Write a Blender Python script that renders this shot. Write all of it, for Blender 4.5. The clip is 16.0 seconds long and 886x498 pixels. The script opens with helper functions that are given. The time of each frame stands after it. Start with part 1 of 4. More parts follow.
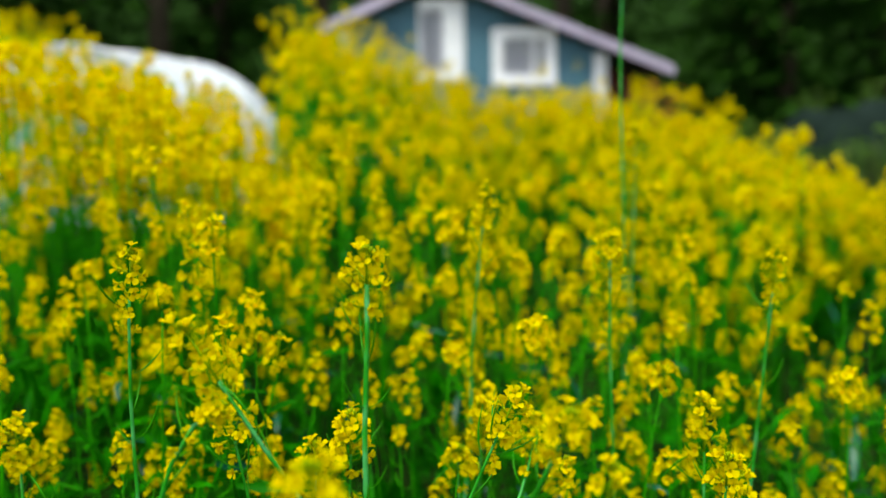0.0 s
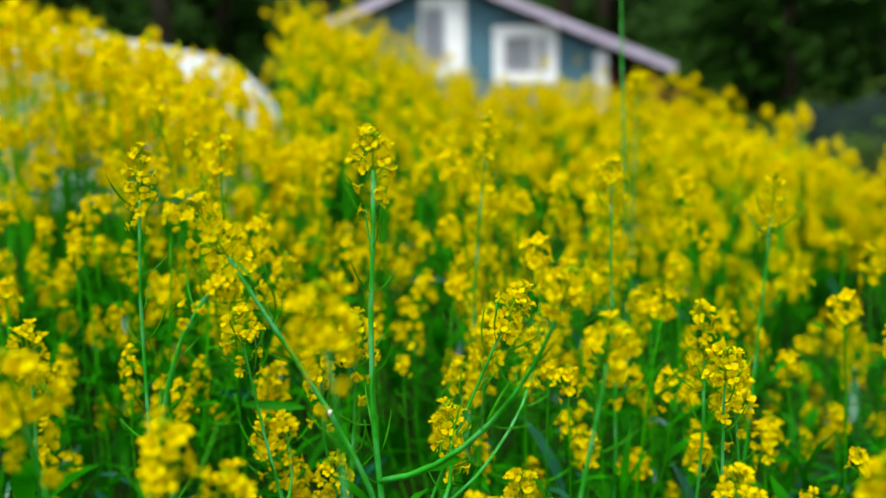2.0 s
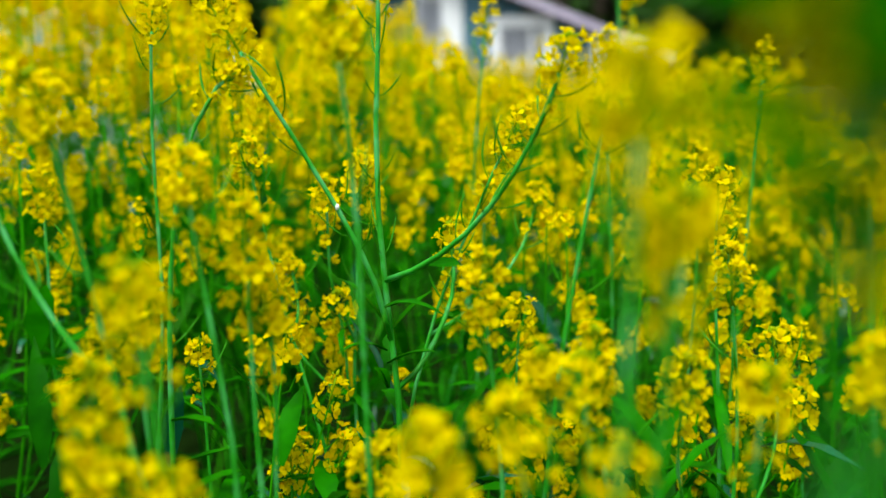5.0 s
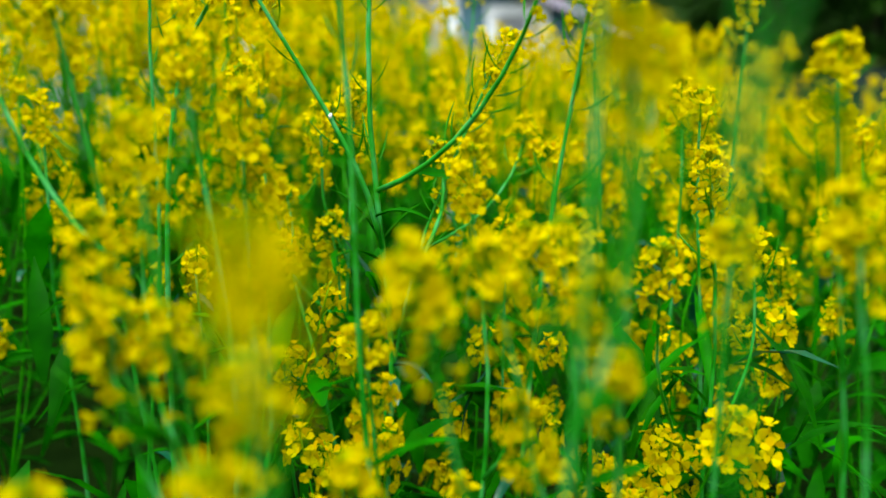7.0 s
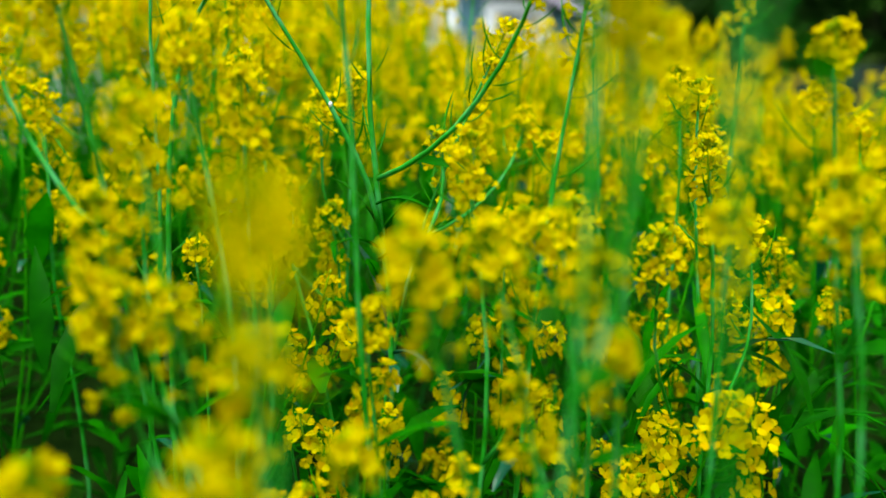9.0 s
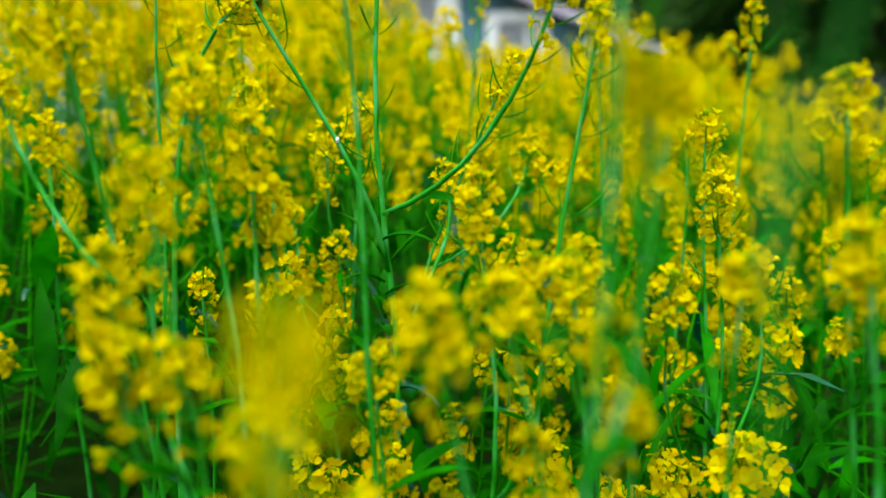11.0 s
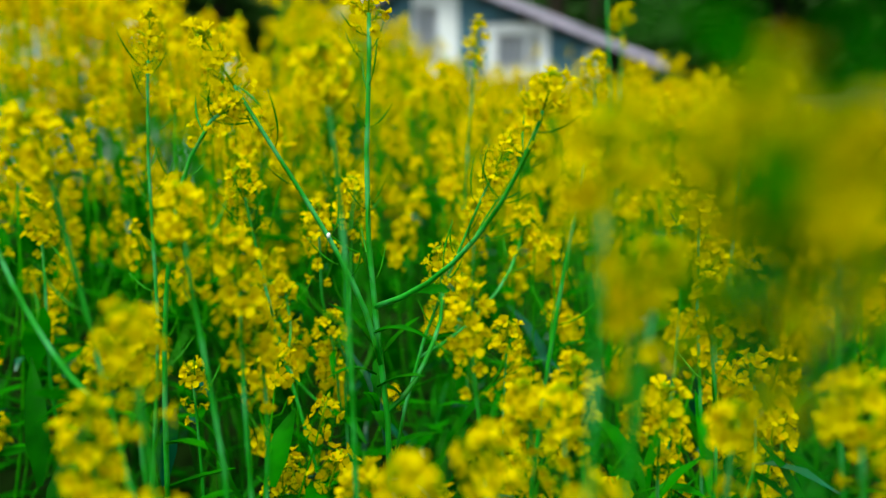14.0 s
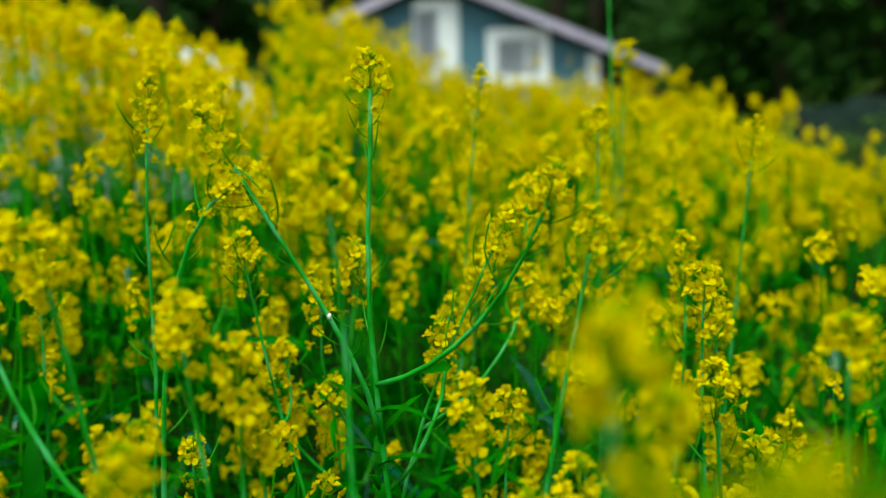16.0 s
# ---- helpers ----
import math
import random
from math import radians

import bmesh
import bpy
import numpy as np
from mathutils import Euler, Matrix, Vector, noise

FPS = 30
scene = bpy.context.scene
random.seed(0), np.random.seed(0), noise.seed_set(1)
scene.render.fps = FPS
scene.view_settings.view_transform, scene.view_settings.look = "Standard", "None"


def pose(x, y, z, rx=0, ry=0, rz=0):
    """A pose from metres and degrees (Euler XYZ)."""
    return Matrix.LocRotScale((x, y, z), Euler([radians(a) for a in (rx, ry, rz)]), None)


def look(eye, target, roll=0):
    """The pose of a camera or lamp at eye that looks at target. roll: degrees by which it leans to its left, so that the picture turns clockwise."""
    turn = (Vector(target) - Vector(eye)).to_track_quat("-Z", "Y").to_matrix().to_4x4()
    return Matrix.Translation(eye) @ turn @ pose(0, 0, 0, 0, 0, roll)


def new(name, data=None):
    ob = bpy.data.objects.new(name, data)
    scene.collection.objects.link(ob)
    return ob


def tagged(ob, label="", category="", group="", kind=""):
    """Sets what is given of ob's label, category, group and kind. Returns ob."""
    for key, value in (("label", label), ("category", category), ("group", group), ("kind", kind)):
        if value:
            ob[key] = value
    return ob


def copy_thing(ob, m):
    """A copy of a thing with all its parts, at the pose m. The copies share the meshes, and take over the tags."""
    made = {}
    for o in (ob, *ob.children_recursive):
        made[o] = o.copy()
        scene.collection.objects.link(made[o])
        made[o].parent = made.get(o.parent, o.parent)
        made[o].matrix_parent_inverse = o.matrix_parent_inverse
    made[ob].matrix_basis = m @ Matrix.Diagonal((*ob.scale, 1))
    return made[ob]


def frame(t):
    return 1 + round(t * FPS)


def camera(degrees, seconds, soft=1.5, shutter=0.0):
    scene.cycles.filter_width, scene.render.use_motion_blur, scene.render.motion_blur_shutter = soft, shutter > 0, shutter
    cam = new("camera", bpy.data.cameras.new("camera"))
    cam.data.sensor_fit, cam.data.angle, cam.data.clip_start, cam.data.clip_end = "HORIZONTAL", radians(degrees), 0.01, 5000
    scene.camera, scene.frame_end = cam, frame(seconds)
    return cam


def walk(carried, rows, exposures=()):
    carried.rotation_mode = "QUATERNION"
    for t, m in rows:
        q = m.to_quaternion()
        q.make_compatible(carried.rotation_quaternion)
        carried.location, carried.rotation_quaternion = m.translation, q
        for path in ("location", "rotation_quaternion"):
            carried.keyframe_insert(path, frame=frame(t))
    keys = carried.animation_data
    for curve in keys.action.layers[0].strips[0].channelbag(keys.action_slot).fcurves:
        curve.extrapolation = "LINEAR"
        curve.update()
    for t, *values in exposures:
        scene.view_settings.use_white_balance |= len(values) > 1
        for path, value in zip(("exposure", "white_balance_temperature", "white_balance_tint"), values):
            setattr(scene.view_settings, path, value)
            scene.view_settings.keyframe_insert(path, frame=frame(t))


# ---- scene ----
cam = camera(59.4, 16.0)
cam.data.dof.use_dof = True
cam.data.dof.focus_distance = 0.75
cam.data.dof.aperture_fstop = 2.2
METRES, EYE, TILT, LEAN, TURN = 0.6, 1.1, -4.0, 1.0, 0.0
ROWS = [
    (0.0, 0.0, 0.0, 0.0, 0.0, 0.0, 0.0),
    (0.5, 0.0035, -0.0049, -0.0458, 0.05, 0.14, 0.0),
    (1.0, -0.0019, -0.0123, -0.0951, 0.04, 0.27, -0.04),
    (1.5, 0.0003, -0.0188, -0.1412, 0.07, 0.41, -0.08),
    (2.0, -0.0049, -0.0248, -0.1784, 0.09, 0.49, -0.05),
    (2.5, -0.0087, -0.0314, -0.2212, 0.06, 0.56, -0.05),
    (3.0, -0.0169, -0.0401, -0.2745, 0.09, 0.67, 0.01),
    (3.5, -0.0219, -0.0486, -0.3353, 0.1, 0.85, -0.05),
    (4.0, -0.0201, -0.0523, -0.3905, 0.03, 0.91, 0.07),
    (6.5, -0.0049, -0.096, -0.6006, -0.38, 0.69, -0.05),
    (7.0, -0.0037, -0.1039, -0.6251, -0.44, 0.55, -0.13),
    (7.5, -0.002, -0.1133, -0.6411, -0.5, 0.36, -0.1),
    (8.0, -0.0041, -0.1123, -0.6476, -0.51, 0.26, -0.2),
    (10.5, -0.0076, -0.1068, -0.6089, -0.64, 0.73, -0.09),
    (11.0, -0.0153, -0.105, -0.595, -0.47, 0.87, -0.11),
    (11.5, -0.0177, -0.1137, -0.581, -0.49, 1.06, -0.14),
    (12.0, -0.0173, -0.1211, -0.5594, -0.37, 1.13, -0.11),
    (12.5, -0.0118, -0.1182, -0.533, -0.41, 1.13, -0.1),
    (13.0, -0.0096, -0.1103, -0.5072, -0.44, 1.2, -0.06),
    (13.5, -0.0048, -0.1022, -0.478, -0.47, 1.19, -0.08),
    (14.0, -0.0015, -0.1012, -0.4528, -0.42, 1.21, -0.04),
    (14.5, 0.0001, -0.1014, -0.4229, -0.44, 1.18, -0.08),
    (15.0, -0.002, -0.098, -0.3916, -0.42, 1.19, -0.07),
    (15.5, -0.0031, -0.0944, -0.3617, -0.39, 1.18, -0.1),
    (16.0, -0.0047, -0.0897, -0.3264, -0.41, 1.12, -0.06),
]
walk(cam, [(t, pose(0, 0, EYE, TILT, LEAN, TURN) @ pose(METRES * x, METRES * y, METRES * z, 90 + pitch, roll, yaw)) for t, x, y, z, yaw, pitch, roll in ROWS],
     exposures=((0.0, 0.80, 6700, -1), (4.0, 1.05, 6700, 0), (8.0, 1.03, 6700, -7), (12.0, 1.01, 6700, -6), (16.0, 0.66, 6700, -16)))

# ---- light ----
world = bpy.data.worlds.new("overcast_sky")
scene.world = world
world.use_nodes = True
wn = world.node_tree
sky = wn.nodes.new("ShaderNodeTexSky")
sky.sky_type, sky.sun_disc = "NISHITA", False
sky.sun_elevation, sky.sun_rotation = radians(69), radians(206)
wn.nodes["Background"].inputs[1].default_value = 0.14
cloud = wn.nodes.new("ShaderNodeHueSaturation")
cloud.inputs["Saturation"].default_value = 0.3
wn.links.new(sky.outputs[0], cloud.inputs["Color"])
wn.links.new(cloud.outputs[0], wn.nodes["Background"].inputs[0])
sun = new("sun", bpy.data.lights.new("sun", "SUN"))
sun.data.energy, sun.data.angle, sun.data.color = 3.3, radians(34), (1.0, 0.97, 0.86)
sun.matrix_world = look((-1.0, -2.1, 6.0), (0, 0, 0))


# ---- materials ----
def material(name, rough=0.6, metal=0.0):
    m = bpy.data.materials.new(name)
    m.use_nodes = True
    n, l = m.node_tree.nodes, m.node_tree.links
    b = n["Principled BSDF"]
    b.inputs["Roughness"].default_value, b.inputs["Metallic"].default_value = rough, metal
    return m, n, l, b


def ramp(n, l, source, stops):
    r = n.new("ShaderNodeValToRGB")
    while len(r.color_ramp.elements) < len(stops):
        r.color_ramp.elements.new(0.5)
    for e, (p, c) in zip(r.color_ramp.elements, stops):
        e.position, e.color = p, (*c, 1)
    l.new(source, r.inputs[0])
    return r.outputs[0]


def grain(n, l, scale, detail=4.0, stretch=(1, 1, 1)):
    c = n.new("ShaderNodeTexCoord")
    mp = n.new("ShaderNodeMapping")
    mp.inputs["Scale"].default_value = stretch
    t = n.new("ShaderNodeTexNoise")
    t.inputs["Scale"].default_value, t.inputs["Detail"].default_value = scale, detail
    l.new(c.outputs["Object"], mp.inputs[0])
    l.new(mp.outputs[0], t.inputs["Vector"])
    return t.outputs["Fac"]


def bump(n, l, b, source, strength, distance):
    u = n.new("ShaderNodeBump")
    u.inputs["Strength"].default_value, u.inputs["Distance"].default_value = strength, distance
    l.new(source, u.inputs["Height"])
    l.new(u.outputs[0], b.inputs["Normal"])


def blend(n, l, a, b, fac):
    x = n.new("ShaderNodeMix")
    x.data_type = "RGBA"
    x.blend_type = "MULTIPLY"
    x.inputs[0].default_value = fac
    l.new(a, x.inputs[6])
    l.new(b, x.inputs[7])
    return x.outputs[2]


def leafy(name, stops, tone, rough, through_light, scale, island=True, gloss=0.3):
    """A thin living surface: colour by noise, tone piece by piece, part of the light passing through."""
    m, n, l, b = material(name, rough)
    col = ramp(n, l, grain(n, l, scale), stops)
    if island:
        g = n.new("ShaderNodeNewGeometry").outputs["Random Per Island"]
    else:
        g = n.new("ShaderNodeObjectInfo").outputs["Random"]
    col = blend(n, l, col, ramp(n, l, g, tone), 1.0)
    l.new(col, b.inputs["Base Color"])
    b.inputs["Specular IOR Level"].default_value = gloss
    bump(n, l, b, grain(n, l, scale * 3), 0.25, 0.001)
    tr = n.new("ShaderNodeBsdfTranslucent")
    l.new(col, tr.inputs[0])
    mx = n.new("ShaderNodeMixShader")
    mx.inputs[0].default_value = through_light
    l.new(b.outputs[0], mx.inputs[1])
    l.new(tr.outputs[0], mx.inputs[2])
    l.new(mx.outputs[0], n["Material Output"].inputs[0])
    return m


def plain(name, stops, scale, rough=0.6, relief=0.3, depth=0.002, stretch=(1, 1, 1), metal=0.0, gloss=0.4):
    m, n, l, b = material(name, rough, metal)
    b.inputs["Specular IOR Level"].default_value = gloss
    f = grain(n, l, scale, 6.0, stretch)
    big = grain(n, l, scale * 0.13, 3.0)
    col = blend(n, l, ramp(n, l, f, stops), ramp(n, l, big, [(0.3, (0.75, 0.75, 0.75)), (0.7, (1, 1, 1))]), 0.8)
    l.new(col, b.inputs["Base Color"])
    bump(n, l, b, f, relief, depth)
    return m


PETAL = leafy("yellow_petal", [(0.3, (0.70, 0.555, 0.0002)), (0.7, (0.80, 0.70, 0.0004))], [(0, (0.95, 0.68, 1)), (0.2, (0.98, 0.88, 1)), (0.6, (0.98, 0.95, 1)), (1, (1, 1, 1))], 0.65, 0.52, 90, gloss=0.0)
STAMEN = leafy("orange_stamen", [(0.3, (0.60, 0.38, 0.002)), (0.7, (0.7, 0.5, 0.003))], [(0, (0.8, 0.8, 0.8)), (1, (1, 1, 1))], 0.7, 0.1, 300, gloss=0.1)
BUD = leafy("green_bud", [(0.3, (0.20, 0.32, 0.003)), (0.7, (0.44, 0.46, 0.003))], [(0, (0.6, 0.8, 1)), (1, (1, 1, 1))], 0.5, 0.25, 150, gloss=0.05)
# The palest blue-green stop paints sky sheen into the waxy stem colour.
STEM = leafy("waxy_stem_painted_sheen", [(0.3, (0.012, 0.18, 0.003)), (0.5, (0.030, 0.32, 0.020)), (0.68, (0.09, 0.42, 0.15))], [(0, (0.55, 0.65, 0.5)), (1, (1, 1, 1))], 0.36, 0.05, 30, gloss=0.2)
FIELD_STEM = leafy("fresh_green_stem", [(0.3, (0.014, 0.20, 0.001)), (0.7, (0.045, 0.34, 0.002))], [(0, (0.6, 0.7, 0.6)), (1, (1, 1, 1))], 0.5, 0.1, 30, gloss=0.06)
STALK = leafy("pale_flower_stalk", [(0.3, (0.14, 0.30, 0.002)), (0.7, (0.30, 0.42, 0.003))], [(0, (0.7, 0.8, 0.7)), (1, (1, 1, 1))], 0.5, 0.2, 80, gloss=0.05)
POD = leafy("green_seed_pod", [(0.3, (0.02, 0.20, 0.002)), (0.7, (0.05, 0.28, 0.004))], [(0, (0.7, 0.8, 0.7)), (1, (1, 1, 1))], 0.42, 0.1, 80, gloss=0.1)
LEAF = leafy("dark_green_leaf", [(0.3, (0.006, 0.11, 0.0003)), (0.7, (0.022, 0.27, 0.001))], [(0, (0.35, 0.35, 0.35)), (1, (1, 1, 1))], 0.5, 0.4, 25, gloss=0.04)
# Bluish base colour paints the sky's reflection onto some glossy leaves.
GLINT_LEAF = leafy("leaf_painted_sky_glint", [(0.3, (0.003, 0.07, 0.028)), (0.7, (0.008, 0.13, 0.07))], [(0, (0.6, 0.6, 0.6)), (1, (1, 1, 1))], 0.35, 0.2, 25, gloss=0.25)
NEEDLE = leafy("conifer_needles", [(0.3, (0.013, 0.045, 0.005)), (0.7, (0.038, 0.115, 0.008))], [(0, (0.5, 0.5, 0.5)), (1, (1, 1, 1))], 0.6, 0.15, 3, gloss=0.05)
BROADLEAF = leafy("broad_leaves", [(0.3, (0.03, 0.08, 0.008)), (0.7, (0.09, 0.15, 0.012))], [(0, (0.4, 0.5, 0.4)), (1, (1, 1, 1))], 0.55, 0.2, 3, gloss=0.08)
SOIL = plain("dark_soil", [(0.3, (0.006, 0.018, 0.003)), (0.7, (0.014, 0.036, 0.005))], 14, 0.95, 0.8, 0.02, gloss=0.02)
BARK = plain("grey_brown_bark", [(0.3, (0.03, 0.022, 0.016)), (0.7, (0.09, 0.07, 0.05))], 12, 0.9, 0.9, 0.02, (1, 1, 0.2), gloss=0.1)
SIDING = plain("blue_grey_painted_boards", [(0.3, (0.05, 0.14, 0.21)), (0.7, (0.075, 0.18, 0.26))], 9, 0.65, 0.3, 0.002, (0.15, 1, 1))
WHITE = plain("white_gloss_paint", [(0.3, (0.82, 0.82, 0.93)), (0.7, (0.90, 0.89, 0.97))], 12, 0.4, 0.15, 0.001)
FASCIA = plain("lilac_grey_painted_fascia", [(0.3, (0.34, 0.29, 0.44)), (0.7, (0.46, 0.40, 0.56))], 8, 0.55, 0.2, 0.002)
ROOFING = plain("dark_roof_sheet", [(0.3, (0.05, 0.05, 0.06)), (0.7, (0.10, 0.10, 0.11))], 6, 0.6, 0.3, 0.004)
REDWOOD = plain("red_brown_boards", [(0.3, (0.13, 0.025, 0.015)), (0.7, (0.22, 0.05, 0.03))], 8, 0.75, 0.4, 0.004, (1, 1, 0.2))
FLEECE = plain("white_garden_cover", [(0.3, (0.40, 0.44, 0.53)), (0.7, (0.54, 0.57, 0.66))], 5, 0.55, 0.5, 0.01)
ROCK = plain("dark_blue_grey_rock", [(0.3, (0.005, 0.011, 0.009)), (0.7, (0.012, 0.022, 0.019))], 5, 0.9, 0.9, 0.03, gloss=0.05)
CURTAIN = plain("grey_lilac_curtain", [(0.3, (0.52, 0.52, 0.70)), (0.7, (0.68, 0.68, 0.84))], 6, 0.9, 0.4, 0.01, (6, 1, 0.3))
GLASS, _n, _l, _b = material("window_glass", 0.05)
_b.inputs["Transmission Weight"].default_value, _b.inputs["IOR"].default_value = 1.0, 1.45


# ---- mesh helpers ----
class Buf:
    """Gathers vertices and faces with a material slot for each face."""

    def __init__(self):
        self.v, self.f, self.m, self.count = [], [], [], 0

    def add(self, verts, faces, slot=0):
        verts = np.asarray(verts, float).reshape(-1, 3)
        self.v.append(verts)
        self.f.extend([tuple(i + self.count for i in q) for q in faces])
        self.m.extend([slot] * len(faces))
        self.count += len(verts)

    def put(self, other, matrix):
        a = np.array(matrix)
        verts = np.concatenate(other.v) @ a[:3, :3].T + a[:3, 3]
        self.v.append(verts)
        c = self.count
        self.f.extend([tuple(i + c for i in q) for q in other.f])
        self.m.extend(other.m)
        self.count += len(verts)

    def mesh(self, name, mats, smooth=True):
        me = bpy.data.meshes.new(name)
        me.from_pydata(np.concatenate(self.v).tolist(), [], self.f)
        for m in mats:
            me.materials.append(m)
        me.polygons.foreach_set("material_index", self.m)
        if smooth:
            me.polygons.foreach_set("use_smooth", [True] * len(self.f))
        return me


def tube(buf, points, radii, sides=6, slot=0):
    """A tapered round rod along points."""
    pts = [Vector(p) for p in points]
    verts, faces = [], []
    side = Vector((1, 0, 0))
    for i, p in enumerate(pts):
        d = (pts[min(i + 1, len(pts) - 1)] - pts[max(i - 1, 0)]).normalized()
        side = (side - d * side.dot(d))
        if side.length < 1e-4:
            side = d.orthogonal()
        side.normalize()
        up = d.cross(side)
        for k in range(sides):
            a = 2 * math.pi * k / sides
            verts.append(p + (side * math.cos(a) + up * math.sin(a)) * radii[i])
    for i in range(len(pts) - 1):
        for k in range(sides):
            k2 = (k + 1) % sides
            faces.append((i * sides + k, i * sides + k2, (i + 1) * sides + k2, (i + 1) * sides + k))
    n = len(pts)
    faces.append(tuple(range(sides))[::-1])
    faces.append(tuple((n - 1) * sides + k for k in range(sides)))
    buf.add(verts, faces, slot)


def bend_line(a, b, sag, n=9, wander=0.035):
    """Points from a to b that bow by sag, with a slight wander of their own."""
    a, b, sag = Vector(a), Vector(b), Vector(sag)
    w = (b - a).length * wander
    out = []
    for i in range(n):
        u = i / (n - 1)
        p = a.lerp(b, u) + sag * (4 * u * (1 - u))
        q = Vector((noise.noise((b.x * 31 + u * 2.3, b.y * 17, b.z * 13)), noise.noise((b.y * 29, u * 2.3 + b.x * 11, 4.0)), 0))
        out.append(p + q * w * math.sin(math.pi * u))
    return out


def box(buf, lo, hi, slot=0, chamfer=0.0):
    x0, y0, z0 = lo
    x1, y1, z1 = hi
    c = min(chamfer, (x1 - x0) / 3, (y1 - y0) / 3, (z1 - z0) / 3)
    if c <= 0:
        v = [(x0, y0, z0), (x1, y0, z0), (x1, y1, z0), (x0, y1, z0), (x0, y0, z1), (x1, y0, z1), (x1, y1, z1), (x0, y1, z1)]
        buf.add(v, [(3, 2, 1, 0), (4, 5, 6, 7), (0, 1, 5, 4), (1, 2, 6, 5), (2, 3, 7, 6), (3, 0, 4, 7)], slot)
        return
    bm = bmesh.new()
    bmesh.ops.create_cube(bm, size=1.0, matrix=Matrix.LocRotScale(((x0 + x1) / 2, (y0 + y1) / 2, (z0 + z1) / 2), None, (x1 - x0, y1 - y0, z1 - z0)))
    bmesh.ops.bevel(bm, geom=bm.edges[:], offset=c, segments=1, affect="EDGES")
    bm.verts.index_update()
    buf.add([v.co[:] for v in bm.verts], [[v.index for v in f.verts] for f in bm.faces], slot)
    bm.free()


def part(name, mesh, parent, label="", m=None):
    ob = new(name, mesh)
    ob.parent = parent
    if m is not None:
        ob.matrix_basis = m
    if label:
        ob["label"] = label
    return ob


def ground_height(x, y):
    """A hillside that climbs ahead and falls gently to the right, steeper behind the house."""
    z = 0.08 * y if y < 0 else 0.19 * y if y < 6 else 1.14 + 0.08 * (y - 6)
    z -= 0.10 * 10 * math.tanh(x / 10)
    if y > 22:
        z += 0.35 * (y - 22) * min(1.0, (y - 22) / 20)
    return z + 0.02 * noise.noise((x * 0.9, y * 0.9, 0))


# ---- ground ----
def ground():
    buf = Buf()
    def axis(lo, hi):
        a = [0.0]
        while a[-1] < hi:
            a.append(a[-1] + max(0.35, 0.12 * a[-1]))
        b = [0.0]
        while b[-1] > lo:
            b.append(b[-1] - max(0.35, 0.12 * -b[-1]))
        return sorted(set(a + b))
    xs, ys = axis(-220, 220), axis(-220, 220)
    verts = [(x, y, ground_height(x, y) if y < 70 else ground_height(x, 70)) for y in ys for x in xs]
    w = len(xs)
    faces = [(j * w + i, j * w + i + 1, (j + 1) * w + i + 1, (j + 1) * w + i) for j in range(len(ys) - 1) for i in range(w - 1)]
    buf.add(verts, faces)
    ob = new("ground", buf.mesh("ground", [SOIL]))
    tagged(ob, "dark soil hillside under the flowering plants", "ground", kind="structure")


ground()


# ---- flowers, leaves and pods ----
def petal(buf, turn, size, cup, cols=3, rows=4, slot=0):
    """One petal: a narrow claw that rises, then a broad limb that spreads."""
    if rows == 4:
        shape = [(0.06, 0.10, 0.0), (0.36, 0.25, 0.22), (0.80, 0.44, 0.30), (1.14, 0.24, 0.18)]
    else:
        shape = [(0.10, 0.12, 0.02), (0.66, 0.48, 0.28), (1.08, 0.32, 0.20)]
    verts = []
    rot = Matrix.Rotation(turn, 3, "Z")
    for a, h, z in shape:
        for c in range(cols):
            e = c / (cols - 1) * 2 - 1
            r = a - 0.10 * abs(e) * (a > 0.9)
            verts.append(rot @ Vector((r * (1 - 0.25 * cup) * size, e * h * size, (z + cup * 0.5 * a + 0.12 * e * e * a) * size)))
    faces = [(j * cols + i, (j + 1) * cols + i, (j + 1) * cols + i + 1, j * cols + i + 1) for j in range(rows - 1) for i in range(cols - 1)]
    buf.add(verts, faces, slot)


def flower_buf(rng, fine=True):
    """One four-petalled flower on the z axis, about 16 mm across, with its calyx below."""
    b = Buf()
    size = (0.0094 if fine else 0.0080) * rng.uniform(0.85, 1.12)
    cup = rng.uniform(-0.3, 1.1)
    twist = rng.uniform(0, 1.5)
    for k in range(4):
        petal(b, twist + k * math.pi / 2 + rng.uniform(-0.25, 0.25), size * rng.uniform(0.85, 1.1), cup + rng.uniform(-0.35, 0.35), 3, 4 if fine else 3)
    if fine:
        tube(b, [(0, 0, -0.0055), (0, 0, -0.003), (0, 0, 0.0008), (0, 0, 0.0035)], [0.0006, 0.0014, 0.0015, 0.0004], 6, 2)
        for k in range(6):
            a = k * math.pi / 3
            q = Vector((math.cos(a), math.sin(a), 0))
            tube(b, [q * 0.0006, q * 0.0019 + Vector((0, 0, 0.0046)), q * 0.002 + Vector((0, 0, 0.0058))], [0.0002, 0.0004, 0.0005], 3, 1)
    else:
        tube(b, [(0, 0, -0.005), (0, 0, 0.003)], [0.0012, 0.0012], 3, 2)
    return b


def pod_buf(rng, length):
    """A thin pod on its stalk, standing off and turning up a little."""
    b = Buf()
    c = rng.uniform(0.05, 0.40)
    pts = [(0, 0, 0), (length * 0.25, 0, length * 0.10)]
    for i in range(1, 6):
        e = i / 5
        pts.append((length * (0.25 + 0.62 * e - 0.12 * c * e * e), 0, length * (0.10 + 0.38 * e + c * e * e)))
    tube(b, pts, [0.0005, 0.0005, 0.0008, 0.0010, 0.0009, 0.0006, 0.0002], 5)
    return b


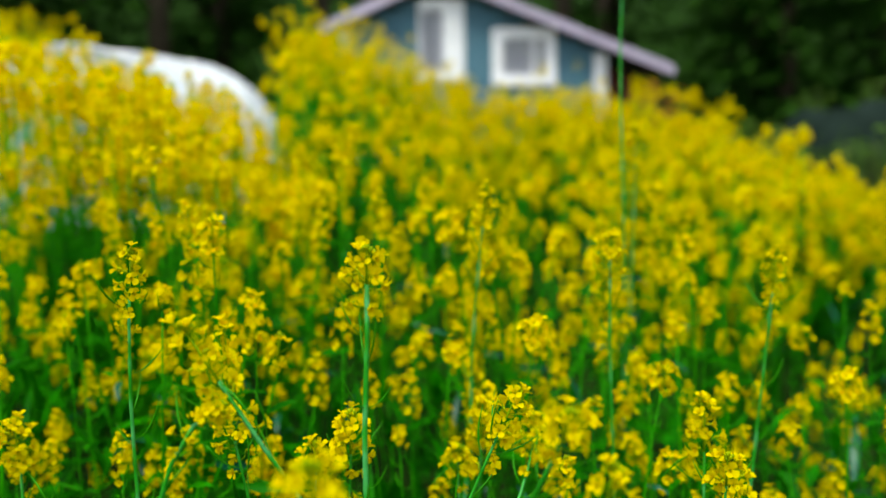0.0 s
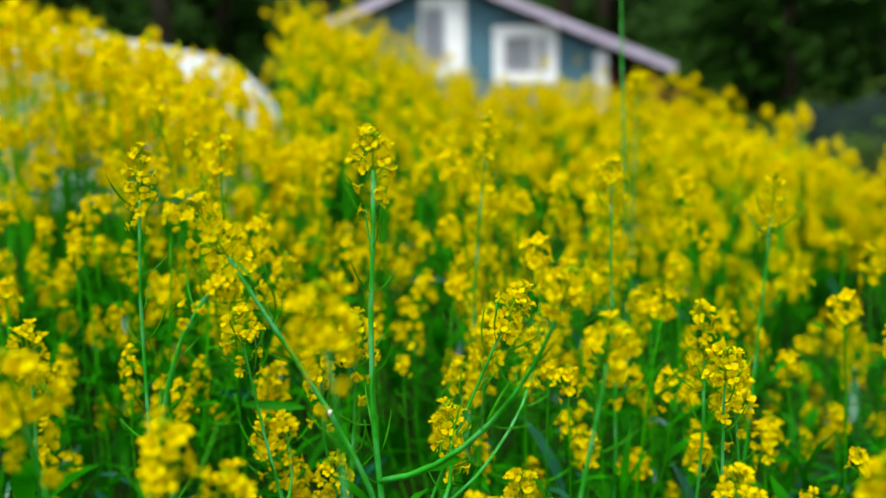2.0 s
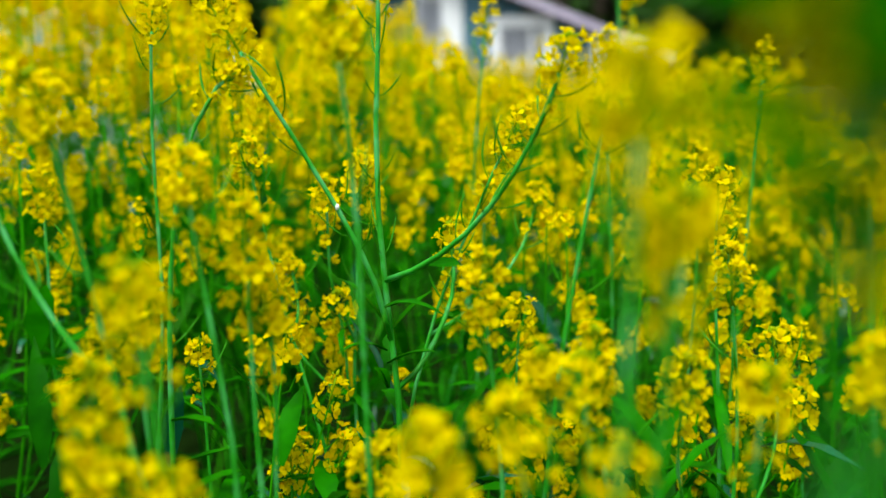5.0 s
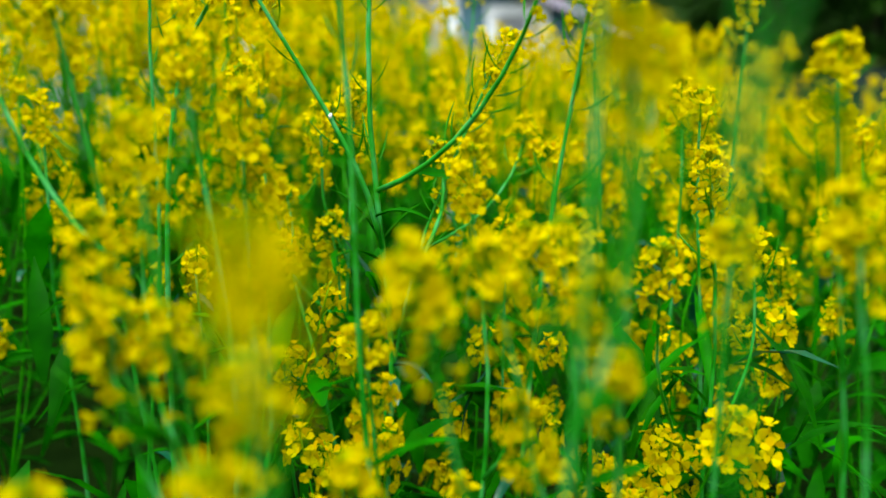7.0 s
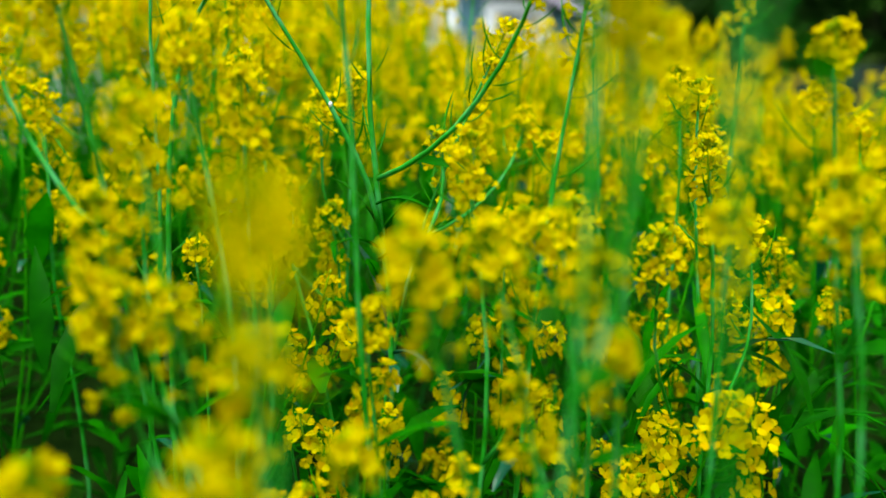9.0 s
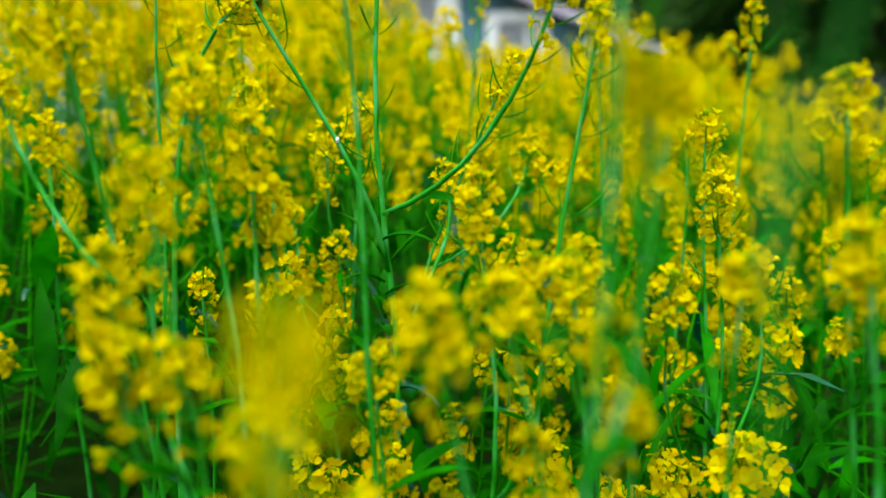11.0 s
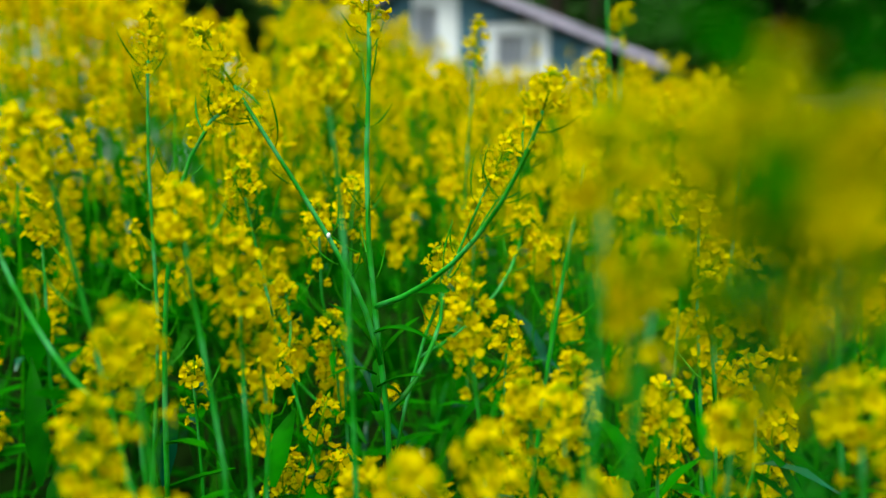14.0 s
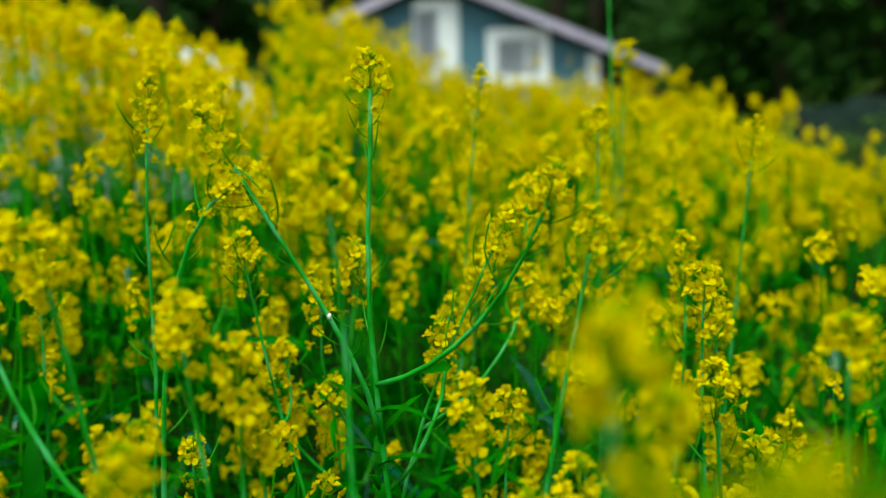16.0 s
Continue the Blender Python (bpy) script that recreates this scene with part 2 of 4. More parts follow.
def leaf_buf(rng, length, width, droop):
    """A lance-shaped leaf with a wavy edge and a raised midrib, along x."""
    b = Buf()
    n = 9
    verts = []
    for i in range(n):
        s = i / (n - 1)
        w = width * (math.sin(math.pi * min(1, s * 0.94 + 0.06)) ** 0.8) * (1 + 0.22 * math.sin(s * 17 + droop * 9)) + 0.001
        z = 0.35 * length * s - droop * length * s * s
        x = length * s * (1 - 0.12 * s)
        for k, e in ((-1, 0.22), (-0.5, 0.10), (0, 0), (0.5, 0.10), (1, 0.22)):
            verts.append((x, k * w, z + e * w + 0.05 * w * math.sin(s * 23 + k * 3)))
    faces = [(i * 5 + k, (i + 1) * 5 + k, (i + 1) * 5 + k + 1, i * 5 + k + 1) for i in range(n - 1) for k in range(4)]
    b.add(verts, faces)
    tube(b, [(length * s * (1 - 0.12 * s), 0, 0.35 * length * s - droop * length * s * s - 0.0006) for s in (0, 0.3, 0.6, 0.95)], [0.0016, 0.0012, 0.0008, 0.0003], 4)
    return b


def simple_leaf(rng):
    b = Buf()
    n, length, w = 4, rng.uniform(0.07, 0.12), rng.uniform(0.006, 0.011)
    verts = []
    for i in range(n):
        e = i / (n - 1)
        h = w * (0.25, 1.0, 0.8, 0.05)[i]
        for k in (-1, 0, 1):
            verts.append((length * e, k * h, length * (0.3 * e - 0.35 * e * e) + abs(k) * h * 0.3))
    b.add(verts, [(i * 3 + k, (i + 1) * 3 + k, (i + 1) * 3 + k + 1, i * 3 + k + 1) for i in range(n - 1) for k in range(2)])
    return b


def simple_pod(rng):
    b = Buf()
    l = rng.uniform(0.024, 0.034)
    tube(b, [(0, 0, 0), (l * 0.4, 0, l * 0.1), (l * 0.68, 0, l * 0.6)], [0.0007, 0.0012, 0.0004], 3)
    return b


RNG = random.Random(7)
SIMPLE_LEAVES = [simple_leaf(RNG) for _ in range(5)]
SIMPLE_PODS = [simple_pod(RNG) for _ in range(6)]
FLOWER_BUFS = [flower_buf(RNG) for _ in range(5)]
FLOWERS = [b.mesh("flower", [PETAL, STAMEN, BUD]) for b in FLOWER_BUFS]
LOW_FLOWERS = [flower_buf(RNG, False) for _ in range(5)]


def tiny_flower(rng):
    b = Buf()
    for k in range(4):
        petal(b, k * math.pi / 2 + rng.uniform(-0.2, 0.2), 0.0078, rng.uniform(-0.2, 0.7), 2, 3)
    return b


TINY_FLOWERS = [tiny_flower(RNG) for _ in range(4)]
PODS = [pod_buf(RNG, RNG.uniform(0.028, 0.046)) for _ in range(6)]
POD_MESHES = [b.mesh("seed_pod", [POD]) for b in PODS]
LEAVES = [leaf_buf(RNG, RNG.uniform(0.05, 0.10), RNG.uniform(0.0040, 0.0075), RNG.uniform(0.1, 0.7)) for _ in range(6)]
LEAF_MESHES = [b.mesh("leaf", [GLINT_LEAF if i == 2 else LEAF]) for i, b in enumerate(LEAVES)]


def head_plan(rng, flowers, height, spread):
    """Where the flowers of one head sit: a loose dome round the axis z, from 0 to height, with the tuft of buds above."""
    out = []
    for i in range(flowers):
        s = i / max(1, flowers - 1)
        a = i * 2.39996 + rng.uniform(-0.35, 0.35)
        r = spread * (0.92 + 0.2 * s - 0.75 * s ** 3) * rng.uniform(0.45, 1.18)
        z = height * (0.0 + 1.02 * s) + rng.uniform(-0.006, 0.006)
        lean = radians(82 - 48 * s ** 1.5 + rng.uniform(-38, 38))
        out.append((Matrix.Translation((r * math.cos(a), r * math.sin(a), z)) @ Matrix.Rotation(a, 4, "Z") @ Matrix.Rotation(lean, 4, "Y"), z - r * 0.5))
    for i in range(5):
        a = i * 2.39996 + rng.uniform(0, 2)
        r = spread * rng.uniform(0.45, 0.8)
        z = -0.006 - 0.009 * i + rng.uniform(-0.003, 0.003)
        out.append((Matrix.Translation((r * math.cos(a), r * math.sin(a), z)) @ Matrix.Rotation(a, 4, "Z") @ Matrix.Rotation(radians(rng.uniform(70, 120)), 4, "Y") @ Matrix.Scale(0.85, 4), z - r * 0.5))
    return out


def head_core(plan, rng, height, buds=16):
    """The axis, flower stalks and bud tuft of one head."""
    b = Buf()
    tube(b, [(0, 0, -0.004), (0, 0, height * 0.5), (0, 0, height)], [0.0013, 0.0012, 0.0009], 5, 0)
    for m, z in plan:
        p = m.translation
        q = m @ Vector((0, 0, -0.005))
        tube(b, [(0, 0, z), (p.x * 0.5, p.y * 0.5, z * 0.6 + p.z * 0.4 - 0.001), q], [0.0005, 0.0005, 0.0007], 3 if buds < 10 else 4, 0)
    for i in range(buds):
        a, e = i * 2.39996, i / max(1, buds - 1)
        r = 0.0080 * (1 - e) + 0.0006
        z = height * 0.93 + 0.006 * e
        k = 0.0019 * rng.uniform(0.8, 1.3)
        d = Vector((math.cos(a) * 0.55, math.sin(a) * 0.55, 1)).normalized()
        c = Vector((r * math.cos(a), r * math.sin(a), z))
        tube(b, [c - d * k * 1.5, c - d * k * 0.5, c + d * k * 0.7, c + d * k * 1.6], [k * 0.3, k * 0.85, k * 0.8, k * 0.2], 5 if buds > 10 else 4, 1)
    return b


HEADS = []
for i, (count, tall, wide) in enumerate(((18, 0.034, 0.019), (14, 0.036, 0.017), (22, 0.056, 0.019), (13, 0.027, 0.017), (23, 0.044, 0.021), (18, 0.062, 0.016))):
    plan = head_plan(RNG, count, tall, wide)
    core = head_core(plan, RNG, tall)
    dome = plan[:-5]
    whole = Buf()
    whole.put(head_core(dome[::3], RNG, tall, 5), Matrix.Identity(4))
    whole.m = [{0: 3, 1: 2}[q] for q in whole.m]
    for k, (m, _z) in enumerate(dome + plan[-5:-3]):
        kind = LOW_FLOWERS if k % 4 == 0 else TINY_FLOWERS
        if k % 5 == 3:
            continue
        whole.put(RNG.choice(kind), m @ Matrix.Scale(1.16, 4))
    low = Buf()
    for m, _z in dome[::3]:
        low.put(RNG.choice(TINY_FLOWERS), Matrix.Scale(0.85, 4) @ m @ Matrix.Scale(2.1, 4))
    thin = Buf()
    for m, _z in dome[::4]:
        thin.put(RNG.choice(TINY_FLOWERS), m @ Matrix.Scale(1.9, 4))
    mid = Buf()
    for m, _z in dome[::2]:
        mid.put(RNG.choice(TINY_FLOWERS), Matrix.Scale(0.9, 4) @ m @ Matrix.Scale(1.75, 4))
    tuft = Buf()
    tube(tuft, [(0, 0, tall * 0.9), (0, 0, tall + 0.008), (0, 0, tall + 0.014)], [0.004, 0.005, 0.001], 5, 2)
    low.put(tuft, Matrix.Identity(4))
    mid.put(tuft, Matrix.Identity(4))
    HEADS.append({"plan": plan, "core": core.mesh("flower_head", [STALK, BUD]), "whole": whole.mesh("flower_head", [PETAL, STAMEN, BUD, STALK]), "low": low, "mid": mid, "thin": thin, "tall": tall})


def aim(p, direction, spin=0.0):
    d = Vector(direction).normalized()
    return Matrix.Translation(p) @ d.to_track_quat("Z", "Y").to_matrix().to_4x4() @ Matrix.Rotation(spin, 4, "Z")


def stalk(parent, name, points, r0, r1, rng, kind, size=1.0, pods=0, fine=True, leaves=0, skip=0.35, leaf_top=0.75, leaf_size=1.0):
    """A stem with its flower head at the end, pods below the head and leaves on the lower part. The last point is the head's top."""
    pts = [Vector(p) for p in points]
    h = HEADS[kind]
    end_dir = (pts[-1] - pts[-2]).normalized()
    foot = pts[-1] - end_dir * (h["tall"] + 0.01) * size
    pts[-1] = foot
    n = len(pts)
    b = Buf()
    tube(b, pts, [r0 + (r1 - r0) * i / (n - 1) for i in range(n)], 7 if fine else 5)
    length = sum((pts[i + 1] - pts[i]).length for i in range(n - 1))

    def at(s):
        u = s * (n - 1)
        i = min(int(u), n - 2)
        return pts[i].lerp(pts[i + 1], u - i), (pts[i + 1] - pts[i]).normalized()

    todo = []
    for i in range(pods):
        s = 1.0 - (i + 0.6) * min(0.022 / length, (1 - skip) / max(1, pods)) * rng.uniform(0.85, 1.15)
        p, d = at(max(0.05, s))
        m = aim(p, d, i * 2.39996 + rng.uniform(-0.4, 0.4)) @ Matrix.Rotation(rng.uniform(-0.35, 0.2), 4, "Y") @ Matrix.Scale(rng.uniform(0.75, 1.25), 4)
        todo.append((rng.randrange(len(PODS)), m))
    if not fine:
        b2 = b
        b2.m = [0] * len(b2.m)
        for k, m in todo:
            b2.put(SIMPLE_PODS[k], m)
    st = part(name, b.mesh(name, [STEM if fine else FIELD_STEM]), parent)
    if fine:
        for k, m in todo:
            part("seed_pod", POD_MESHES[k], st, m=m)
    head = part("flower_head", h["core"] if fine else h["whole"], parent, m=aim(foot, end_dir, rng.uniform(0, 6)) @ Matrix.Scale(size, 4))
    if fine:
        for m, _z in h["plan"]:
            part("flower", rng.choice(FLOWERS), head, m=m @ Matrix.Scale(rng.uniform(0.9, 1.1), 4))
    for i in range(leaves):
        s = rng.uniform(0.06, leaf_top)
        p, d = at(s)
        m = aim(p, d, i * 2.4 + rng.uniform(-0.5, 0.5)) @ Matrix.Scale((1.35 - 0.9 * s) * leaf_size, 4)
        part("leaf", LEAF_MESHES[rng.randrange(len(LEAVES))], parent, m=m)
    return st


def plant_thing(label, group="flowering mustard plants"):
    ob = new("mustard_plant")
    return tagged(ob, label, "plant", group)


def placed_plant(tip, sag=(0, 0, 0), lean=(0.0, 0.0), kind=0, size=1.0, pods=10, leaves=4, r=0.0028, seed=1, sides=(), crook=False, fluff=-1, label="tall flowering mustard stalk with yellow flower head"):
    """One plant whose main head ends at tip; lean: how far its foot stands off from below the tip; sides: branches (height share, tip, sag, kind, size, pods)."""
    rng = random.Random(seed)
    fx, fy = tip[0] + lean[0], tip[1] + lean[1]
    foot = Vector((fx, fy, ground_height(fx, fy) - 0.01))
    ob = plant_thing(label)
    ob.location = foot
    rel = Vector(tip) - foot
    pts = bend_line((0, 0, 0), rel, sag, 12)
    if crook:
        pts = [Vector((rel.x * u ** 6, rel.y * u, rel.z * (1 - (1 - u) ** 1.35))) for u in (i / 15 for i in range(16))]
    stalk(ob, "stem", pts, r, r * 0.5, rng, kind, size * 0.88, pods, True, leaves, leaf_top=0.55)
    for n, (share, btip, bsag, bkind, bsize, bpods) in enumerate(sides):
        u = share * (len(pts) - 1)
        i = min(int(u), len(pts) - 2)
        start = pts[i].lerp(pts[i + 1], u - i)
        line = bend_line(start, Vector(btip) - foot, bsag, 9)
        if n == fluff:
            w = Buf()
            p = line[4] + Vector((0.0, -r * 0.6, 0.002))
            tube(w, [p + Vector((-0.001, 0, -0.0028)), p + Vector((0, 0, -0.0015)), p, p + Vector((0.0006, 0, 0.0016)), p + Vector((0.001, 0, 0.0026))], [0.0004, 0.0016, 0.002, 0.0015, 0.0004], 7)
            part("petal_scrap", w.mesh("petal_scrap", [WHITE]), ob, "tiny white scrap caught on the stem")
        stalk(ob, "branch", line, r * 0.7, r * 0.4, rng, bkind, bsize * 0.88, bpods, True, 1, leaf_top=0.2, leaf_size=0.6)
    return ob


# ---- plants met by chance through the field ----
def field_plant(seed):
    rng = random.Random(seed)
    ob = plant_thing("bushy yellow-flowering mustard plant in the field")
    h = rng.uniform(0.74, 0.9)
    tip = (rng.uniform(-0.06, 0.06), rng.uniform(-0.06, 0.06), h)
    pts = bend_line((0, 0, 0), tip, (rng.uniform(-0.05, 0.05), rng.uniform(-0.05, 0.05), 0), 8)
    stalk(ob, "stem", pts, 0.0032, 0.0013, rng, rng.randrange(6), rng.uniform(0.8, 1.05), 10, False, 4)
    for k in range(rng.randint(6, 8)):
        s = rng.uniform(0.25, 0.75)
        start = pts[int(s * 7)]
        a = k * 2.4 + rng.uniform(-0.4, 0.4)
        reach = rng.uniform(0.04, 0.17)
        top = h * (0.5 + 0.47 * rng.random() ** 0.8)
        end = Vector((start.x + reach * math.cos(a), start.y + reach * math.sin(a), max(top, start.z + 0.07)))
        stalk(ob, "branch", bend_line(start, end, (0.3 * reach * math.cos(a), 0.3 * reach * math.sin(a), -0.02), 6), 0.0020, 0.0010, rng, rng.randrange(6), rng.uniform(0.68, 1.02), 6, False, 1)
    return ob


def far_edge(x):
    return 4.6 - 0.5 * x if x < 0 else 4.0 - 1.0 * x


def vigour(x, y, rng):
    """How tall a plant grows at a spot: in clumps, taller towards the upper left, low before the garden tunnel."""
    k = 0.98 + 0.22 * noise.noise((x * 1.7, y * 1.7, 5.0)) + rng.uniform(-0.09, 0.09)
    if rng.random() < 0.08:
        k += 0.15
    if y > 1.4:
        k += 0.12 * min(1.0, max(0.0, -x / y * 2.5 + 0.15))
    if 0.20 < -x / y < 0.36 and y > 2.4:
        k = (0.60 if -x / y < 0.26 else 0.74) + 0.30 * rng.random()
    elif 0.36 <= -x / y < 0.46 and y > 2.0:
        k = 0.95 + 0.3 * rng.random()
    elif -x / y >= 0.46 and y > 1.6:
        k += 0.08
    elif 0.015 < -x / y <= 0.22 and y > 1.6:
        k += 0.28 if -x / y > 0.12 and y > 2.2 else 0.14
    elif -0.27 < -x / y <= 0.015 and y > 1.8:
        k -= 0.06
    elif x / y >= 0.40 and y > 1.2:
        k -= 0.20
    return k


def tallest(x, y):
    """How high plants reach at a spot: the field's top lies low towards the house and rises to the left."""
    u = x / max(y, 0.3)
    rise = 0.178 + 0.15 * min(1.0, max(0.0, (0.005 - u) / 0.07))
    return 0.725 + rise * y - ground_height(x, y)


def in_tunnel(x, y):
    return -2.85 < x < -0.96 and 3.75 < y < 6.8


def field():
    rng = random.Random(21)
    made = [field_plant(100 + i) for i in range(8)]
    spots = []
    for _try in range(9000):
        x, y = rng.uniform(-1.5, 1.5), rng.uniform(0.85, 1.95)
        if abs(x) > 0.60 * y + 0.15 or (abs(x) < 0.5 and y < 0.95):
            continue
        if noise.noise((x * 2.6, y * 2.6, 9.0)) < -0.20:
            continue
        if x < -0.26 * y and y < 1.5 and rng.random() < 0.75:
            continue
        if any((x - a) ** 2 + (y - b) ** 2 < 0.13 ** 2 for a, b in spots):
            continue
        spots.append((x, y))
        if len(spots) == 125:
            break
    for i, (x, y) in enumerate(spots):
        m = Matrix.Translation((x, y, ground_height(x, y) - 0.01)) @ Matrix.Rotation(rng.uniform(0, 6.28), 4, "Z") @ Matrix.Rotation(rng.uniform(-0.08, 0.08), 4, "X")
        ob = copy_thing(made[rng.randrange(len(made))], m) if i >= len(made) else made[i]
        ob.matrix_basis = m
        k = vigour(x, y, rng) * (0.92 if y < 1.2 else 1.0)
        k = min(k, tallest(x, y) * rng.uniform(0.98, 1.12) / 0.84)
        ob.scale = (k, k, k)


field()


def far_field():
    """The plants beyond: too many to count."""
    rng = random.Random(5)
    buf = Buf()
    for _i in range(2700):
        x, y = rng.uniform(-4.5, 3.2), rng.uniform(0.3, 6.5)
        if y > far_edge(x) + 0.8 or in_tunnel(x, y) or abs(x) > 0.7 * y + 0.8:
            continue
        if abs(x) < 0.60 * y + (0.12 if y > 1.4 else 0.3) and y < 1.98:
            continue
        if noise.noise((x * 2.6, y * 2.6, 9.0)) < -0.16:
            continue
        if x < -0.32 * y and y < 3.4 and rng.random() < 0.5:
            continue
        close = y < 3.2
        if y < 2.4 and rng.random() < 0.35:
            continue
        g = ground_height(x, y)
        v = min(vigour(x, y, rng), tallest(x, y) * rng.uniform(0.86, 1.08) / 0.88)
        for _k in range(4):
            h = rng.uniform(0.50, 0.90) * v
            ex, ey = x + rng.uniform(-0.14, 0.14), y + rng.uniform(-0.14, 0.14)
            d = Vector((ex - x, ey - y, 0.5)).normalized()
            hd = rng.choice(HEADS)
            buf.put(hd["mid" if close else "low"], aim((ex, ey, g + h - hd["tall"]), d, rng.uniform(0, 6)) @ Matrix.Scale(rng.uniform(0.9, 1.2), 4))
            st = Buf()
            tube(st, [(x, y, g), ((x + ex) / 2 + (ex - x) * 0.2, (y + ey) / 2 + (ey - y) * 0.2, g + h * 0.6), (ex, ey, g + h - hd["tall"] * 0.1)], [0.003, 0.002, 0.001], 3, 3)
            buf.put(st, Matrix.Identity(4))
        for _k in range(6):
            lf = Buf()
            lf.put(rng.choice(SIMPLE_LEAVES), Matrix.Identity(4))
            lf.m = [4] * len(lf.m)
            buf.put(lf, Matrix.Translation((x, y, g + v * rng.uniform(0.25, 0.72))) @ Matrix.Rotation(rng.uniform(0, 6.3), 4, "Z") @ Matrix.Rotation(rng.uniform(-1.1, 0.1), 4, "Y") @ Matrix.Scale(1.3, 4))
    # a close stand before the garden tunnel, sinking towards its end
    for _i in range(95):
        y = rng.uniform(1.7, 2.8)
        u = rng.uniform(0.19, 0.54)
        x = -u * y
        g = ground_height(x, y)
        tall = (0.72 if u < 0.26 else 0.79) + 0.12 * min(1.0, max(0.0, (u - 0.20) / 0.18)) + (0.05 if u > 0.47 else 0.0)
        for _k in range(4):
            h = tall * rng.uniform(0.72, 1.06)
            ex, ey = x + rng.uniform(-0.10, 0.10), y + rng.uniform(-0.10, 0.10)
            hd = rng.choice(HEADS)
            buf.put(hd["mid"], aim((ex, ey, g + h - hd["tall"]), (ex - x, ey - y, 0.5), rng.uniform(0, 6)) @ Matrix.Scale(rng.uniform(1.0, 1.3), 4))
            st = Buf()
            tube(st, [(x, y, g), (ex, ey, g + h - hd["tall"] * 0.1)], [0.003, 0.001], 3, 3)
            buf.put(st, Matrix.Identity(4))
    # tall plants along the upper edge of the field
    for _i in range(620):
        u = rng.uniform(-0.16, 0.54)
        far = 6.7 - 6.4 * max(0.0, u - 0.20)
        y = rng.uniform(max(3.0, far - 2.4), far)
        x = u * y
        if in_tunnel(x, y):
            continue
        lush = noise.noise((x * 3.1, y * 3.1, 2.0))
        if lush < -0.12:
            continue
        g = ground_height(x, y)
        tall = 0.78 - 1.3 * max(0.0, u - 0.27) + 0.16 * lush + 0.26 * min(1.0, max(0.0, (-u - 0.02) / 0.08)) + (0.16 if _i % 9 == 0 else 0.0)
        for _k in range(3):
            lf = Buf()
            lf.put(rng.choice(SIMPLE_LEAVES), Matrix.Identity(4))
            lf.m = [4] * len(lf.m)
            buf.put(lf, Matrix.Translation((x, y, g + tall * rng.uniform(0.4, 0.8))) @ Matrix.Rotation(rng.uniform(0, 6.3), 4, "Z") @ Matrix.Rotation(rng.uniform(-1.2, 0), 4, "Y") @ Matrix.Scale(1.4, 4))
        for _k in range(6):
            h = tall * rng.uniform(0.5, 1.06)
            ex, ey = x + rng.uniform(-0.10, 0.10), y + rng.uniform(-0.10, 0.10)
            hd = rng.choice(HEADS)
            buf.put(hd["low"], aim((ex, ey, g + h - hd["tall"]), (ex - x, ey - y, 0.5), rng.uniform(0, 6)) @ Matrix.Scale(rng.uniform(1.0, 1.3), 4))
            st = Buf()
            tube(st, [(x, y, g), (ex, ey, g + h - hd["tall"] * 0.1)], [0.003, 0.001], 3, 3)
            buf.put(st, Matrix.Identity(4))
    # single stalks that stand above the rest at the field's lower edge
    for _i in range(26):
        y = rng.uniform(1.9, 3.4)
        x = rng.uniform(0.10, 0.50) * y
        g = ground_height(x, y)
        h = tallest(x, y) + rng.uniform(0.0, 0.10)
        ex = x + rng.uniform(-0.04, 0.04)
        hd = rng.choice(HEADS)
        buf.put(hd["mid"], aim((ex, y, g + h - hd["tall"]), (ex - x, 0, 0.5), rng.uniform(0, 6)))
        st = Buf()
        tube(st, [(x, y, g), ((x + ex) / 2, y, g + h * 0.5), (ex, y, g + h - hd["tall"] * 0.1)], [0.003, 0.002, 0.001], 4, 3)
        buf.put(st, Matrix.Identity(4))
    # the same stand to both sides and behind, thinner; out of view, also adds shade
    for _i in range(2600):
        x, y = rng.uniform(-5.5, 4.5), rng.uniform(-2.5, 6.0)
        if abs(x) < 0.62 * y + 0.34 or (abs(x) < 0.42 and -0.42 < y < 0.5) or y > far_edge(x) + 0.8 or in_tunnel(x, y):
            continue
        g = ground_height(x, y)
        for _k in range(3):
            h = rng.uniform(0.48, 0.90)
            ex, ey = x + rng.uniform(-0.16, 0.16), y + rng.uniform(-0.16, 0.16)
            hd = rng.choice(HEADS)
            # oversized leaves, added to block skylight from the low growth in view
            lf = Buf()
            lf.put(rng.choice(SIMPLE_LEAVES), Matrix.Identity(4))
            lf.m = [4] * len(lf.m)
            buf.put(lf, Matrix.Translation((x, y, g + h * rng.uniform(0.2, 0.7))) @ Matrix.Rotation(rng.uniform(0, 6.3), 4, "Z") @ Matrix.Scale(2.0, 4))
            buf.put(hd["thin"], aim((ex, ey, g + h - hd["tall"]), (ex - x, ey - y, 0.5), rng.uniform(0, 6)))
            st = Buf()
            tube(st, [(x, y, g), (ex, ey, g + h - hd["tall"] * 0.1)], [0.003, 0.001], 3, 3)
            buf.put(st, Matrix.Identity(4))
    ob = new("mustard_field", buf.mesh("mustard_field", [PETAL, STAMEN, BUD, FIELD_STEM, LEAF]))
    tagged(ob, "dense yellow mustard plants in bloom up the slope", "plants", kind="stuff")


far_field()


